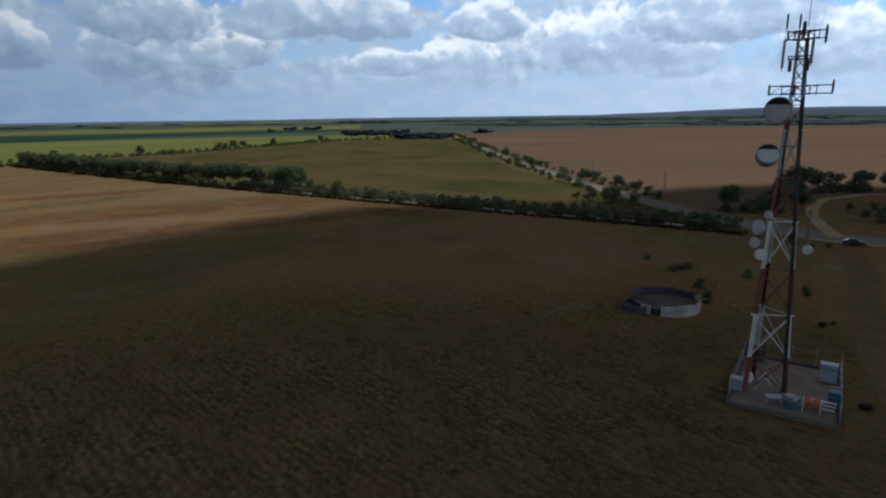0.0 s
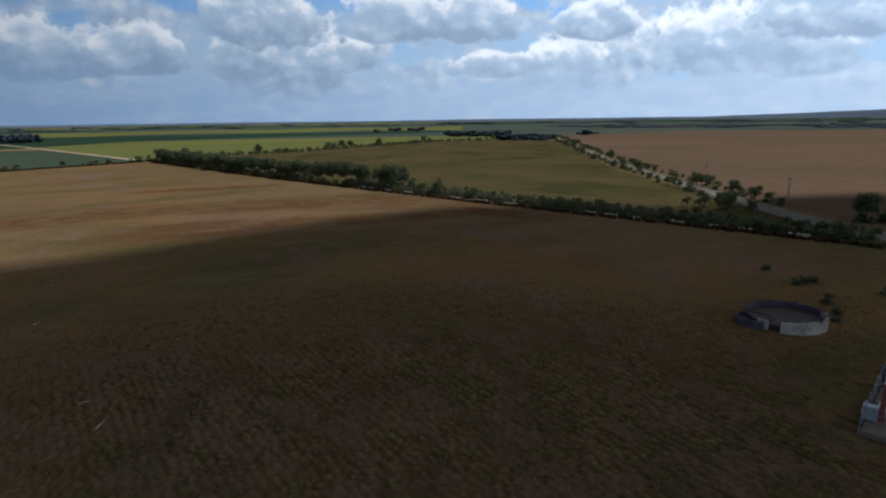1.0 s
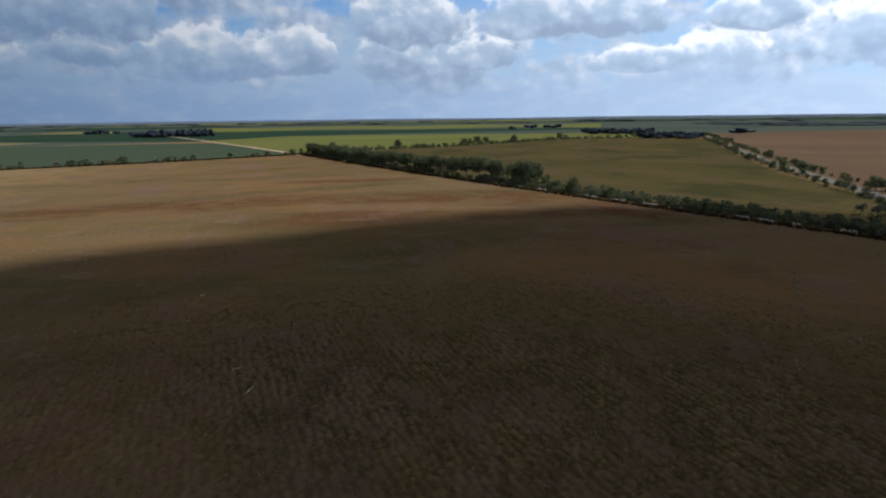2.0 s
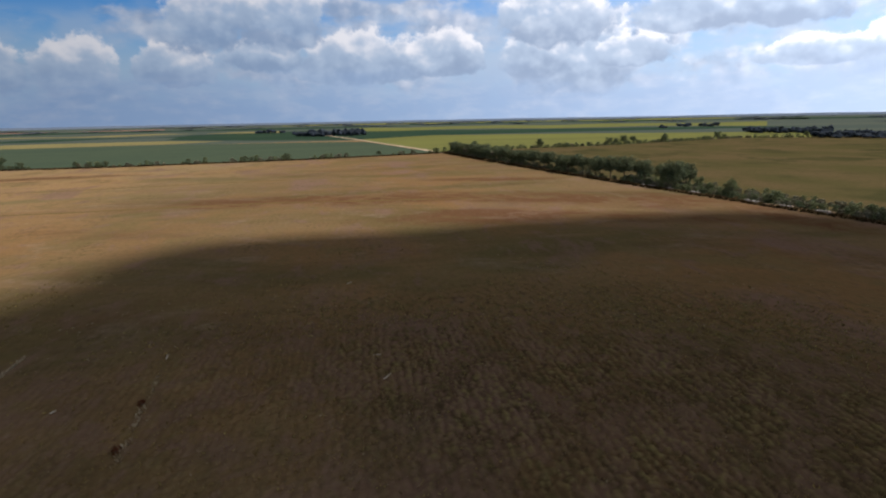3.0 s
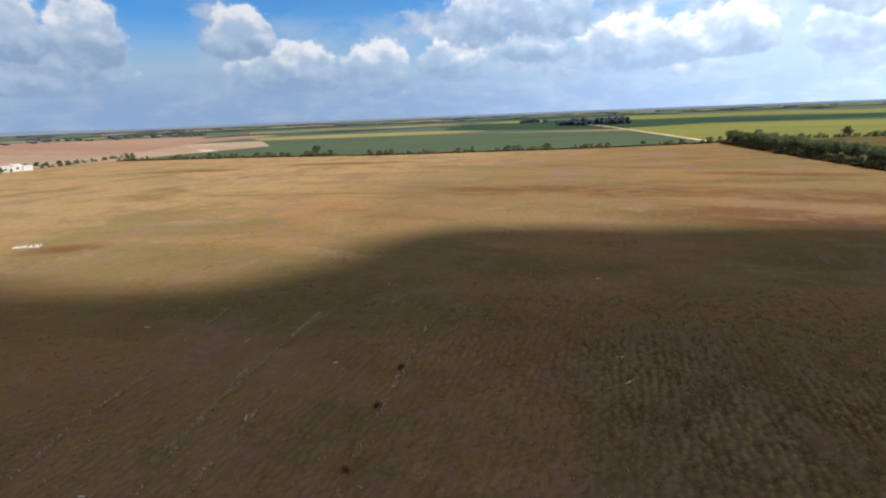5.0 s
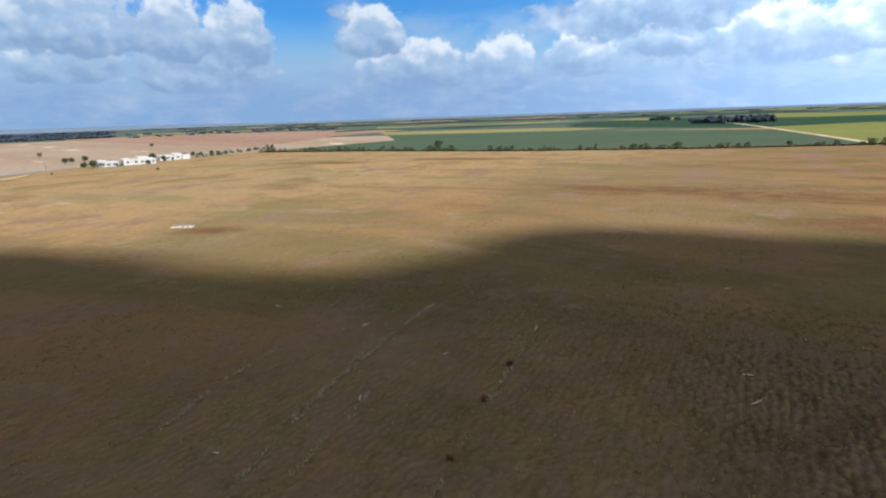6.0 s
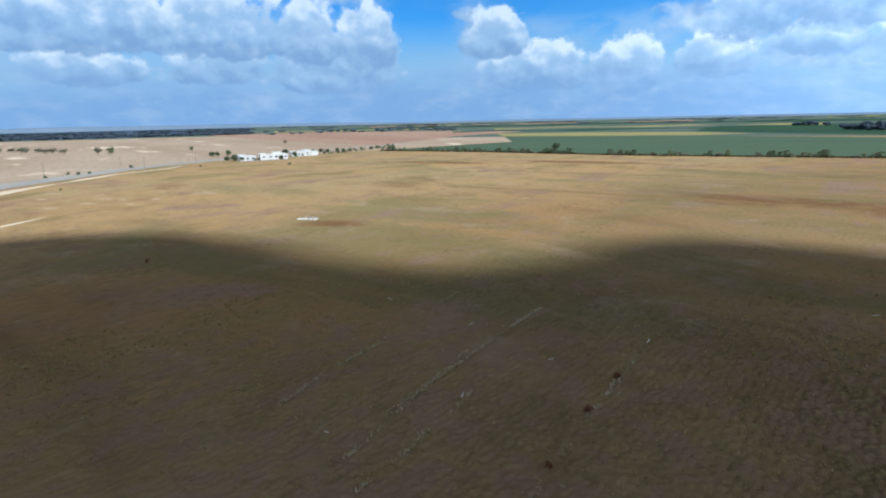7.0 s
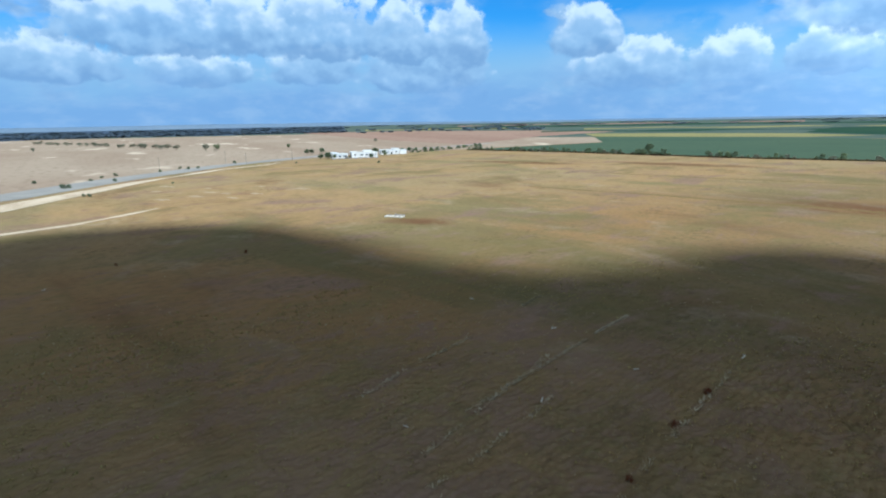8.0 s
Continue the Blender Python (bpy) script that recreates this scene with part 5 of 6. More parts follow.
# verge bushes by the road bend
for i in range(12):
    f = i / 11
    x, y = 68 + 20 * f + rnd.uniform(-1.5, 1.5), 154 - 26 * f + rnd.uniform(-2, 2)
    plant(SHRUBS[rnd.choice([2, 3, 3])], x - 2.5, y - 2.5, rnd.uniform(0.6, 1.1), rnd.uniform(0, 360), "bushes on the road verge")
# trees beyond the road
for x, y, k, sc in ((87.2, 175, 1, 1.05), (103, 178, 2, 0.85), (110, 176, 1, 0.80), (98, 172, 3, 0.9), (131, 213, 0, 1.25), (124, 208, 1, 1.15), (118, 200, 1, 1.0), (140, 216, 1, 1.0), (148, 218, 2, 0.9), (157, 217, 0, 0.95), (166, 214, 1, 1.0), (176, 216, 0, 1.0), (112, 190, 2, 0.9), (186, 214, 1, 1.1), (128, 170, 3, 0.6), (134, 166, 3, 0.5), (122, 172, 3, 0.5)):
    plant(TREES[k], x, y, sc, x * 13, "trees beyond the road")
for i in range(9):
    plant(SHRUBS[(0, 2)[i % 2]], 84 + 2.2 * i + rnd.uniform(-1, 1), 175 - 0.5 * i + rnd.uniform(-1.5, 1.5), rnd.uniform(0.7, 1.2), i * 47, "bushes round the lone tree")
for i in range(16):
    plant(SHRUBS[i % 4], 118 + rnd.uniform(0, 26), 160 + rnd.uniform(-8, 10), rnd.uniform(0.6, 1.2), i * 50, "bushes inside the bend of the drive")
for i in range(40):
    f = rnd.random()
    plant(SHRUBS[rnd.choice([0, 2, 2])], 96 + 84 * f + rnd.uniform(-3, 3), 176 + 38 * min(1, f * 2.2) + rnd.uniform(-3, 4), rnd.uniform(0.8, 1.4), i * 31, "bushes beyond the road")
# bushes near the tank and mast
for x, y, k, sc in ((45.7, 109, 3, 1.0), (44, 108, 3, 0.9), (47.5, 109.5, 3, 1.0), (42.6, 118, 3, 0.9), (56, 103, 0, 0.62), (60, 92, 2, 0.55), (44.6, 97, 2, 0.62), (43.6, 92, 3, 0.9), (42.0, 88.5, 3, 0.7)):
    plant(SHRUBS[k], x, y, sc, x * 31, "bushes by the old tank")
# hedge along the far side of the pasture
for (xa, ya), (xb, yb) in zip(FAR_HEDGE, FAR_HEDGE[1:]):
    n_ = int(math.hypot(xb - xa, yb - ya) / 3.4)
    for i in range(n_):
        f = (i + rnd.uniform(0, 0.8)) / n_
        if noise.noise((xa * 0.1 + f * 6, 2.5, 0)) < -0.22:
            continue
        q = rnd.random()
        plant(SHRUBS[1] if q < 0.45 else SHRUBS[0] if q < 0.75 else SHRUBS[2], xa + (xb - xa) * f + rnd.uniform(-1.5, 1), ya + (yb - ya) * f + rnd.uniform(-1.5, 1.5), rnd.uniform(0.9, 1.9), rnd.uniform(0, 360), "shrubs of the far hedge")
for x, y, sc in ((-497, 142, 1.0), (-488, 138, 0.55), (-470, 128, 0.45), (-335, 322, 0.5), (-322, 345, 0.55), (-306, 424, 0.6), (-314, 436, 0.5)):
    plant(TREES[1], x, y, sc, x, "trees of the far hedge")
# low hedge between the olive and light green fields
line = [(-300, 420), (-226, 530), (-170, 660), (-131, 750), (-60, 790), (-20, 795)]
for (xa, ya), (xb, yb) in zip(line, line[1:]):
    n_ = int(math.hypot(xb - xa, yb - ya) / 3.2)
    for i in range(n_):
        f = (i + rnd.uniform(0, 0.9)) / n_
        plant(SHRUBS[rnd.choice([0, 1, 2])] if rnd.random() < 0.93 else TREES[3], xa + (xb - xa) * f, ya + (yb - ya) * f, rnd.uniform(0.9, 1.7), rnd.uniform(0, 360), "bushes between the fields")
plant(TREES[1], -204, 598, 0.95, 10, "bushes between the fields")
# bushes and trees on the dry land by the highway
for x, y, k, sc in ((-273.5, -204.3, 2, 1.6), (-276, -203, 2, 1.3), (-300, -240, 2, 1.2), (-312, -216, 3, 1.8), (-329, -221, 3, 1.8), (-339, -219, 2, 1.4), (-307, -199, 2, 1.2), (-241, -171, 2, 0.85), (-240.5, -168, 2, 0.95), (-368, -207, 2, 1.1), (-390, -205, 2, 1.2),
                    (-388, -198, 2, 1.25), (-392, -193, 2, 1.2), (-438, -187, 2, 1.5), (-294, -159, 3, 1.2), (-434, -137, 3, 1.6), (-428, -73, 3, 2.0)):
    plant(SHRUBS[k], x, y, sc * 0.66, x * 11, "bushes by the highway", 0.0, 0.8)
for x, y, k, sc in ((-652, -311, 4, 1.3), (-648, -296, 2, 1.0), (-540, -160, 1, 0.7), (-549, -158, 1, 0.65), (-556, -150, 1, 0.75), (-700, -556, 4, 0.8), (-700, -230, 3, 0.9), (-850, -150, 4, 0.9)):
    plant(TREES[k], x, y, sc, x * 11, "trees of the dry land")
for i in range(34):
    f = i / 33
    if 0.33 < f < 0.40 or 0.62 < f < 0.68:
        continue
    plant(TREES[4], -1000 + 300 * f + rnd.uniform(-8, 8), -790 + 420 * f + rnd.uniform(-8, 8), rnd.uniform(1.1, 1.7), rnd.uniform(0, 360), "trees of the dry land", 0.0, 0.62)


def grow_thickets():
    """Joins the far shrubs of each hedge into one growth."""
    for (group, k), places in sorted(BULK.items()):
        src = [c for c in SHRUBS[k].children if c.name.startswith("foliage")][0].data
        co = np.empty(len(src.vertices) * 3)
        src.vertices.foreach_get("co", co)
        co = co.reshape(-1, 4, 3)[::2]
        out = []
        for x, y, sc, a in places:
            c, s_ = math.cos(a) * sc, math.sin(a) * sc
            grown = (co - co.mean(1, keepdims=True)) * 1.35 + co.mean(1, keepdims=True)
            out.append(np.stack((grown[..., 0] * c - grown[..., 1] * s_ + x, grown[..., 0] * s_ + grown[..., 1] * c + y, grown[..., 2] * sc), -1))
        v = np.concatenate(out).reshape(-1, 3)
        me = bpy.data.meshes.new("thicket")
        me.from_pydata(v.tolist(), [], np.arange(len(v)).reshape(-1, 4).tolist())
        me.materials.append(src.materials[0])
        tagged(new("thicket", me), "tangled " + SHRUBS[k]["label"].replace("shrub in the hedgerow", "shrubs along a field edge").replace("bush in the hedgerow", "bushes along a field edge").replace("bush in dry grass", "bushes in dry grass"), "thicket", "", "stuff")


# far woods, clump by clump
def far_wood(name, label, places, seed, mat="forest"):
    """places: (x, y, radius, height)."""
    rng = np.random.default_rng(seed)
    verts, faces = [], []
    bm = bmesh.new()
    bmesh.ops.create_icosphere(bm, subdivisions=1, radius=1.0)
    bv = np.array([v.co for v in bm.verts])
    bf = [[v.index for v in f.verts] for f in bm.faces]
    bm.free()
    for x, y, r, h in places:
        for k in range(6):
            p = bv * (1 + 0.28 * rng.normal(size=(len(bv), 1))) * np.array((r * 0.55, r * 0.55, h * 0.34))
            p += np.array((x + rng.normal() * r * 0.5, y + rng.normal() * r * 0.5, h * rng.uniform(0.35, 0.72)))
            p[:, 2] = np.maximum(p[:, 2], -0.1)
            o = len(verts)
            verts += p.tolist()
            faces += [[i + o for i in f] for f in bf]
    me = bpy.data.meshes.new(name)
    me.from_pydata(verts, [], faces)
    me.materials.append(M[mat])
    return tagged(new(name, me), label, "wood", "", "stuff")


def belt(az0, az1, d0, d1, count, r, h, seed):
    q = random.Random(seed)
    out = []
    for i in range(count):
        a = q.uniform(az0, az1)
        d = q.uniform(d0, d1)
        out.append((*polar(a, d), r * q.uniform(0.7, 1.4), h * q.uniform(0.6, 1.2)))
    return out


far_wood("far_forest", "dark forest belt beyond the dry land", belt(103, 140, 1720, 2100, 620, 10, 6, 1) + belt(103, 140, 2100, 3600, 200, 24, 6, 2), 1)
far_wood("field_wood", "dark copse between distant fields", belt(3.5, 9.5, 930, 1000, 60, 5, 7, 3) + belt(-0.5, 4.5, 760, 850, 56, 5, 6.5, 4), 2)
far_wood("cane_wood", "dark tree belt at the end of the dirt road", belt(44.5, 50.5, 1080, 1150, 36, 7, 11, 5), 3)
far_wood("plain_trees", "scattered dark trees on the plain", belt(12, 15, 1390, 1420, 10, 7, 8, 6) + belt(16.1, 16.6, 1280, 1290, 3, 6, 8, 7) + belt(9.3, 9.7, 1085, 1100, 3, 5, 6, 8) + belt(-4.2, -3, 970, 985, 6, 6, 7, 9) + belt(52, 54, 1450, 1500, 8, 7, 9, 10), 4)
far_wood("horizon_woods", "far woods along the horizon, tinted with blue haze", belt(-45, 100, 2300, 4300, 240, 34, 3.5, 11) + belt(-45, -2, 1450, 2000, 110, 40, 3, 12) + belt(84, 104, 1500, 2100, 50, 9, 6, 13), 5, "haze_wood")


# ------------------------------------------------------------------ weeds and grass, each as one growth
def growth(name, label, mat, pts, blades, height, width, seed):
    """Blades of grass in tufts at pts (x, y, size)."""
    rng = np.random.default_rng(seed)
    pts = np.array(pts)
    n_ = len(pts)
    a = rng.uniform(0, 6.283, (n_, blades))
    r = rng.uniform(0.05, 0.35, (n_, blades)) * pts[:, 2:3]
    cx, cy = pts[:, 0:1] + r * np.cos(a), pts[:, 1:2] + r * np.sin(a)
    lean = rng.uniform(0.6, 1.3, (n_, blades)) * height * pts[:, 2:3]
    h = height * pts[:, 2:3] * rng.uniform(0.6, 1.25, (n_, blades))
    t = a + rng.normal(0, 0.7, (n_, blades))
    w = width * pts[:, 2:3] * rng.uniform(0.6, 1.3, (n_, blades))
    px, py = -np.sin(t) * w, np.cos(t) * w
    v = np.zeros((n_, blades, 3, 3))
    v[:, :, 0] = np.stack((cx - px, cy - py, np.full_like(cx, -0.02)), -1)
    v[:, :, 1] = np.stack((cx + px, cy + py, np.full_like(cx, -0.02)), -1)
    v[:, :, 2] = np.stack((cx + lean * np.cos(t), cy + lean * np.sin(t), h), -1)
    me = bpy.data.meshes.new(name)
    me.from_pydata(v.reshape(-1, 3).tolist(), [], np.arange(n_ * blades * 3).reshape(-1, 3).tolist())
    me.materials.append(M[mat])
    return tagged(new(name, me), label, "grass", "", "stuff")


rng = np.random.default_rng(9)
weeds = []
for s in np.arange(-2, HL, 0.35):
    x, y = hedge_at(s, rng.uniform(-2.2, 0.6))
    weeds.append((x, y, rng.uniform(0.7, 1.4) * (1.0 if s < 262 else 0.75)))
for (xa, ya), (xb, yb) in zip(FAR_HEDGE, FAR_HEDGE[1:]):
    for f in np.arange(0, 1, 0.4 / math.hypot(xb - xa, yb - ya)):
        weeds.append((xa + (xb - xa) * f + rng.uniform(0, 2), ya + (yb - ya) * f - rng.uniform(0, 1.5), rng.uniform(0.7, 1.3)))
growth("hedge_weeds", "dark dry weeds along the foot of the hedges", "weed", weeds, 9, 0.95, 0.40, 3)


def tufts(seed, count, rmin, rmax, az0, az1, keep, size):
    """Places for grass tufts in a fan about the origin, thinned by a drifting pattern along the rows."""
    rng = np.random.default_rng(seed)
    out = []
    d = Vector((-math.sin(ROW), math.cos(ROW)))
    while len(out) < count:
        r = math.sqrt(rng.uniform(rmin ** 2, rmax ** 2))
        a = rng.uniform(az0, az1)
        x, y = polar(a, r)
        along, across = x * d.x + y * d.y, -x * d.y + y * d.x
        lane = 0.5 + 0.5 * math.cos(across * 2 * math.pi / 1.7)
        patch = noise.noise((x * 0.03, y * 0.03, seed)) + 0.5 * noise.noise((along * 0.12, across * 0.3, seed + 4))
        lush = 0.55 * max(0.0, 1 - ((x + 10) ** 2 + (y - 66) ** 2) / 60 ** 2)
        fade = 0.9 * max(0.0, (r - rmax * 0.62) / (rmax * 0.38))
        if patch + lush + 0.35 * lane + rng.uniform(-0.5, 0.5) - fade < keep:
            continue
        if 28 < x < 48 and 49 < y < 69 or (x - 35) ** 2 + (y - 87) ** 2 < 42:
            continue
        out.append((x, y, size * rng.uniform(0.6, 1.35)))
    return out




def make_sod():
    """The near pasture as a rough skin of tussocks, high in the lush places and low elsewhere."""
    step = 0.2
    xs, ys = np.arange(-92, 72, step), np.arange(-72, 94, step)
    gx, gy = np.meshgrid(xs, ys, indexing="ij")
    r = np.hypot(gx, gy)
    az = np.degrees(np.arctan2(-gx, gy))
    inside = (r > 38) & (r < 92) & (az > -46) & (az < 138)
    d = (-math.sin(ROW), math.cos(ROW))
    along, across = gx * d[0] + gy * d[1], -gx * d[1] + gy * d[0]
    # jittered rows of heads
    ca, cc = 0.86, 0.96
    best = np.full(gx.shape, 9.0)
    ia, ic = np.floor(along / ca), np.floor(across / cc)

    def rough(i, j, k):
        v = np.sin(i * 127.1 + j * 311.7 + k * 74.7) * 43758.5453
        return v - np.floor(v)

    for da in (-1, 0, 1):
        for dc in (-1, 0, 1):
            i, j = ia + da, ic + dc
            pa, pc = (i + 0.15 + 0.7 * rough(i, j, 1)) * ca, (j + 0.22 + 0.56 * rough(i, j, 2)) * cc
            size = 0.60 + 0.85 * rough(i, j, 3)
            best = np.minimum(best, np.hypot((along - pa) * 0.72, across - pc) / size)
    heads = np.clip(1 - best / 0.50, 0, 1)
    lush = np.zeros(gx.shape)
    for px, py, rx, ry, turn, much in LUSH:
        c, s_ = math.cos(radians(turn)), math.sin(radians(turn))
        q = ((gx - px) * c + (gy - py) * s_) ** 2 / rx ** 2 + (-(gx - px) * s_ + (gy - py) * c) ** 2 / ry ** 2
        lush = np.maximum(lush, np.clip(1.25 - q, 0, 1) * much)
    fine = rough(np.round(gx / step), np.round(gy / step), 5) - 0.5
    fade = np.clip((92 - r) / 20, 0, 1) * np.clip((r - 38) / 2, 0, 1) * np.clip((az + 46) / 3, 0, 1) * np.clip((138 - az) / 3, 0, 1)
    swell = 0.5 + 0.5 * np.sin(along * 0.21 + 2.1 * np.sin(across * 0.13) + 1.7 * np.sin(gx * 0.31 + gy * 0.17))
    h = (0.14 + 0.24 * lush * (0.35 + 0.65 * swell)) * heads + 0.10 * fine * (0.7 + 0.7 * lush)
    # worn away round the mast, the tank and the track
    bare = np.clip((np.hypot(gx - CX, gy - CY) - 9.5) / 5, 0, 1) * np.clip((np.hypot(gx - 34.7, gy - 87) - 8) / 4, 0, 1)
    for ax, ay, bx, by in ((46, 52, 58, 73), (58, 73, 78, 104)):
        f = np.clip(((gx - ax) * (bx - ax) + (gy - ay) * (by - ay)) / ((bx - ax) ** 2 + (by - ay) ** 2), 0, 1)
        bare = bare * np.clip((np.hypot(gx - ax - f * (bx - ax), gy - ay - f * (by - ay)) - 2) / 4, 0, 1)
    fade = fade * bare
    h = h * fade - 0.06 * (1 - fade) + 0.012 * fade
    idx = np.full(gx.shape, -1)
    idx[inside] = np.arange(inside.sum())
    quad = np.stack((idx[:-1, :-1], idx[1:, :-1], idx[1:, 1:], idx[:-1, 1:]), -1).reshape(-1, 4)
    quad = quad[(quad >= 0).all(1)]
    me = bpy.data.meshes.new("pasture_sod")
    me.from_pydata(np.stack((gx[inside], gy[inside], h[inside]), -1).tolist(), [], quad.tolist())
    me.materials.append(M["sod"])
    for poly in me.polygons:
        poly.use_smooth = True
    return tagged(new("pasture_sod", me), "rough olive and brown tussock grass in old rows", "grass", "", "stuff")


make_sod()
growth("pasture_grass", "olive tufts of coarse grass in old rows", "tuft", tufts(3, 26000, 38, 130, -46, 140, 0.22, 0.50), 5, 0.34, 0.12, 5)
growth("dead_grass", "pale dead grass stalks in the pasture", "stick_grass", tufts(11, 7000, 38, 130, -46, 140, 0.30, 0.36), 4, 0.45, 0.09, 7)

# faint wheel tracks along the rows: bleached grass laid flat
rng = np.random.default_rng(21)
laid = []
for i, (x0, y0, x1, y1) in enumerate(((-36, 8, -66, 31), (-52, -3, -86, 24), (-47, -4, -70, 10), (-40, -4, -62, 12), (-58, -12, -96, 12), (8.3, 44, 8.2, 53), (8.2, 53, 8.9, 62), (8.9, 62, 12.8, 74), (12.8, 74, 16, 88), (16, 88, 19, 123))):
    length = math.hypot(x1 - x0, y1 - y0)
    for f in np.arange(0, 1, 0.13 / length):
        if noise.noise((f * 6, i * 3.3, 1)) < -0.12:
            continue
        if i > 4 and rng.random() < 0.55:
            continue
        sway = 0.5 * noise.noise((f * 4, i * 7.1, 3))
        laid.append((x0 + (x1 - x0) * f + sway + rng.normal() * 0.09, y0 + (y1 - y0) * f + sway + rng.normal() * 0.09, rng.uniform(0.5, 0.9)))
growth("wheel_track_grass", "bleached flattened grass of old wheel tracks", "stick_grass", laid, 4, 0.38, 0.085, 12)


def make_stone_wall():
    """A low whitewashed field wall behind the weeds of the hedge, with stones missing."""
    w = thing("field_wall", "low broken whitewashed stone wall along the hedge", "stone wall", pose(0, 0, 0))
    q = random.Random(8)
    shapes = []
    for k in range(6):
        bm = bmesh.new()
        bmesh.ops.create_cube(bm, size=1.0)
        for v in bm.verts:
            v.co += Vector((q.uniform(-0.12, 0.12), q.uniform(-0.1, 0.1), q.uniform(-0.12, 0.1)))
        shapes.append(mesh_of("stone", bm, M["wall_white"]))
    s = 268.0
    while s < HL - 6:
        if noise.noise((s * 0.16, 1, 0)) > 0.06:
            x, y = hedge_at(s, 1.0)
            ob = new("stone", q.choice(shapes))
            ob.parent = w
            ob.matrix_local = pose(x, y, 0.33, 0, 0, math.degrees(math.atan2(HD.y, HD.x)) + q.uniform(-6, 6)) @ Matrix.Diagonal((q.uniform(0.7, 1.3), 0.6, q.uniform(0.75, 1.1), 1))
        s += q.uniform(0.9, 1.6)


make_stone_wall()


# ------------------------------------------------------------------ small things in the pasture
def dead_branch(x, y, length, turn, seed):
    q = random.Random(seed)
    b = thing("dead_branch", "bleached dead branch lying in the grass", "branch", pose(x, y, 0.05, 0, 0, turn), "dead branches")
    bm = bmesh.new()
    p = Vector((-length / 2, 0, 0.04))
    for k in range(5):
        n_ = p + Vector((length / 5, q.uniform(-0.12, 0.12) * length * 0.5, q.uniform(0, 0.08)))
        rod(bm, p, n_, 0.07 - 0.01 * k, 0.06 - 0.01 * k, 6)
        p = n_
    part("limb", bm, M["stick"], b)
    for k in range(3):
        bm = bmesh.new()
        o = Vector((length * (-0.2 + 0.2 * k), 0, 0.06))
        rod(bm, o, o + Vector((length * 0.16, q.choice((-1, 1)) * length * 0.16, 0.18)), 0.03, 0.012, 5)
        part("twig", bm, M["stick"], b)


for x, y, l, a in ((-48.3, 50.0, 0.8, 20), (-48.6, 49.3, 0.35, 80), (-43.2, 45.6, 1.9, 100), (-75, 70.9, 1.0, 60), (-70.1, 34.3, 1.3, 140), (-94, 0.1, 1.8, 30), (-66, 20, 0.7, 70), (-58, 8, 0.8, 150), (-99, -80, 1.6, 10), (-80, 12, 0.8, 90), (-52, -6, 0.8, 40)):
    dead_branch(x, y, l, a, int(x * 10))
rust = make_shrub(1.0, 0.75, "rust_leaf", 31, "small rust-brown dead bush in the pasture", 130, 0.15)
rust["group"] = "dead bushes"
FIRST[id(rust)] = True
for x, y, sc in ((-60.2, 26.2, 0.7), (-53.0, 20.3, 0.72), (-44.1, 13.7, 0.6), (-130.2, -53.7, 0.8), (-118, -78, 0.6)):
    plant(rust, x, y, sc, x * 9, "dead bushes")


def make_trough():
    t = thing("concrete_slab", "pale broken concrete slab with rubble in the pasture", "slab", pose(-180.9, -25.7, 0, 0, 0, 70))
    bm = bmesh.new()
    box(bm, (6.2, 2.6, 0.30), (0, 0, 0.13), bevel=0.05)
    for v in bm.verts:
        v.co.x += 0.35 * noise.noise((v.co.y, 3, 1))
        v.co.z += 0.08 * noise.noise((v.co.x * 0.4, v.co.y * 0.4, 1))
    part("slab", bm, M["pale_slab"], t)
    bm = bmesh.new()
    box(bm, (3.0, 2.4, 0.26), (0.8, 2.3, 0.11), bevel=0.05)
    part("slab", bm, M["concrete"], t)
    q = random.Random(3)
    for i in range(9):
        bm = bmesh.new()
        bmesh.ops.create_icosphere(bm, subdivisions=1, radius=q.uniform(0.2, 0.45), matrix=pose(q.uniform(-3, 3), q.uniform(-1, 3), 0.35))
        for v in bm.verts:
            v.co += Vector((q.uniform(-0.08, 0.08), q.uniform(-0.08, 0.08), q.uniform(-0.1, 0.05)))
        part("rubble", bm, M["concrete"], t)


make_trough()
# bare sandy patches in the dry grass
for i, (x, y, rx, ry) in enumerate(((-238, -119, 5, 2.2), (-252, -119, 5, 2.4), (-247, -110, 4, 2), (-246, -96, 4, 2.2), (-278, -153, 8, 2), (-257, -147, 4, 1.6), (-268, -128, 4, 1.6), (-228, -128, 5, 2.4), (-275, -105, 5, 1.6), (-232, -100, 5, 1.5), (-262, -80, 6, 1.6))):
    ring = []
    for k in range(22):
        a = k * 6.2832 / 22
        f = 1 + 0.9 * noise.noise((math.cos(a) * 1.9 + i * 5, math.sin(a) * 1.9, 2)) + 0.4 * noise.noise((math.cos(a) * 5 + i * 3, math.sin(a) * 5, 7))
        u, v = rx * f * math.cos(a), ry * f * math.sin(a)
        c, s_ = math.cos(radians(25)), math.sin(radians(25))
        ring.append((x + 0.7 * (u * s_ - v * c), y + 0.7 * (u * c + v * s_)))
    sheet("sand_patch", ring, 0.05, M["dirt"], "bare pale sandy patch in the dry grass", "bare soil")
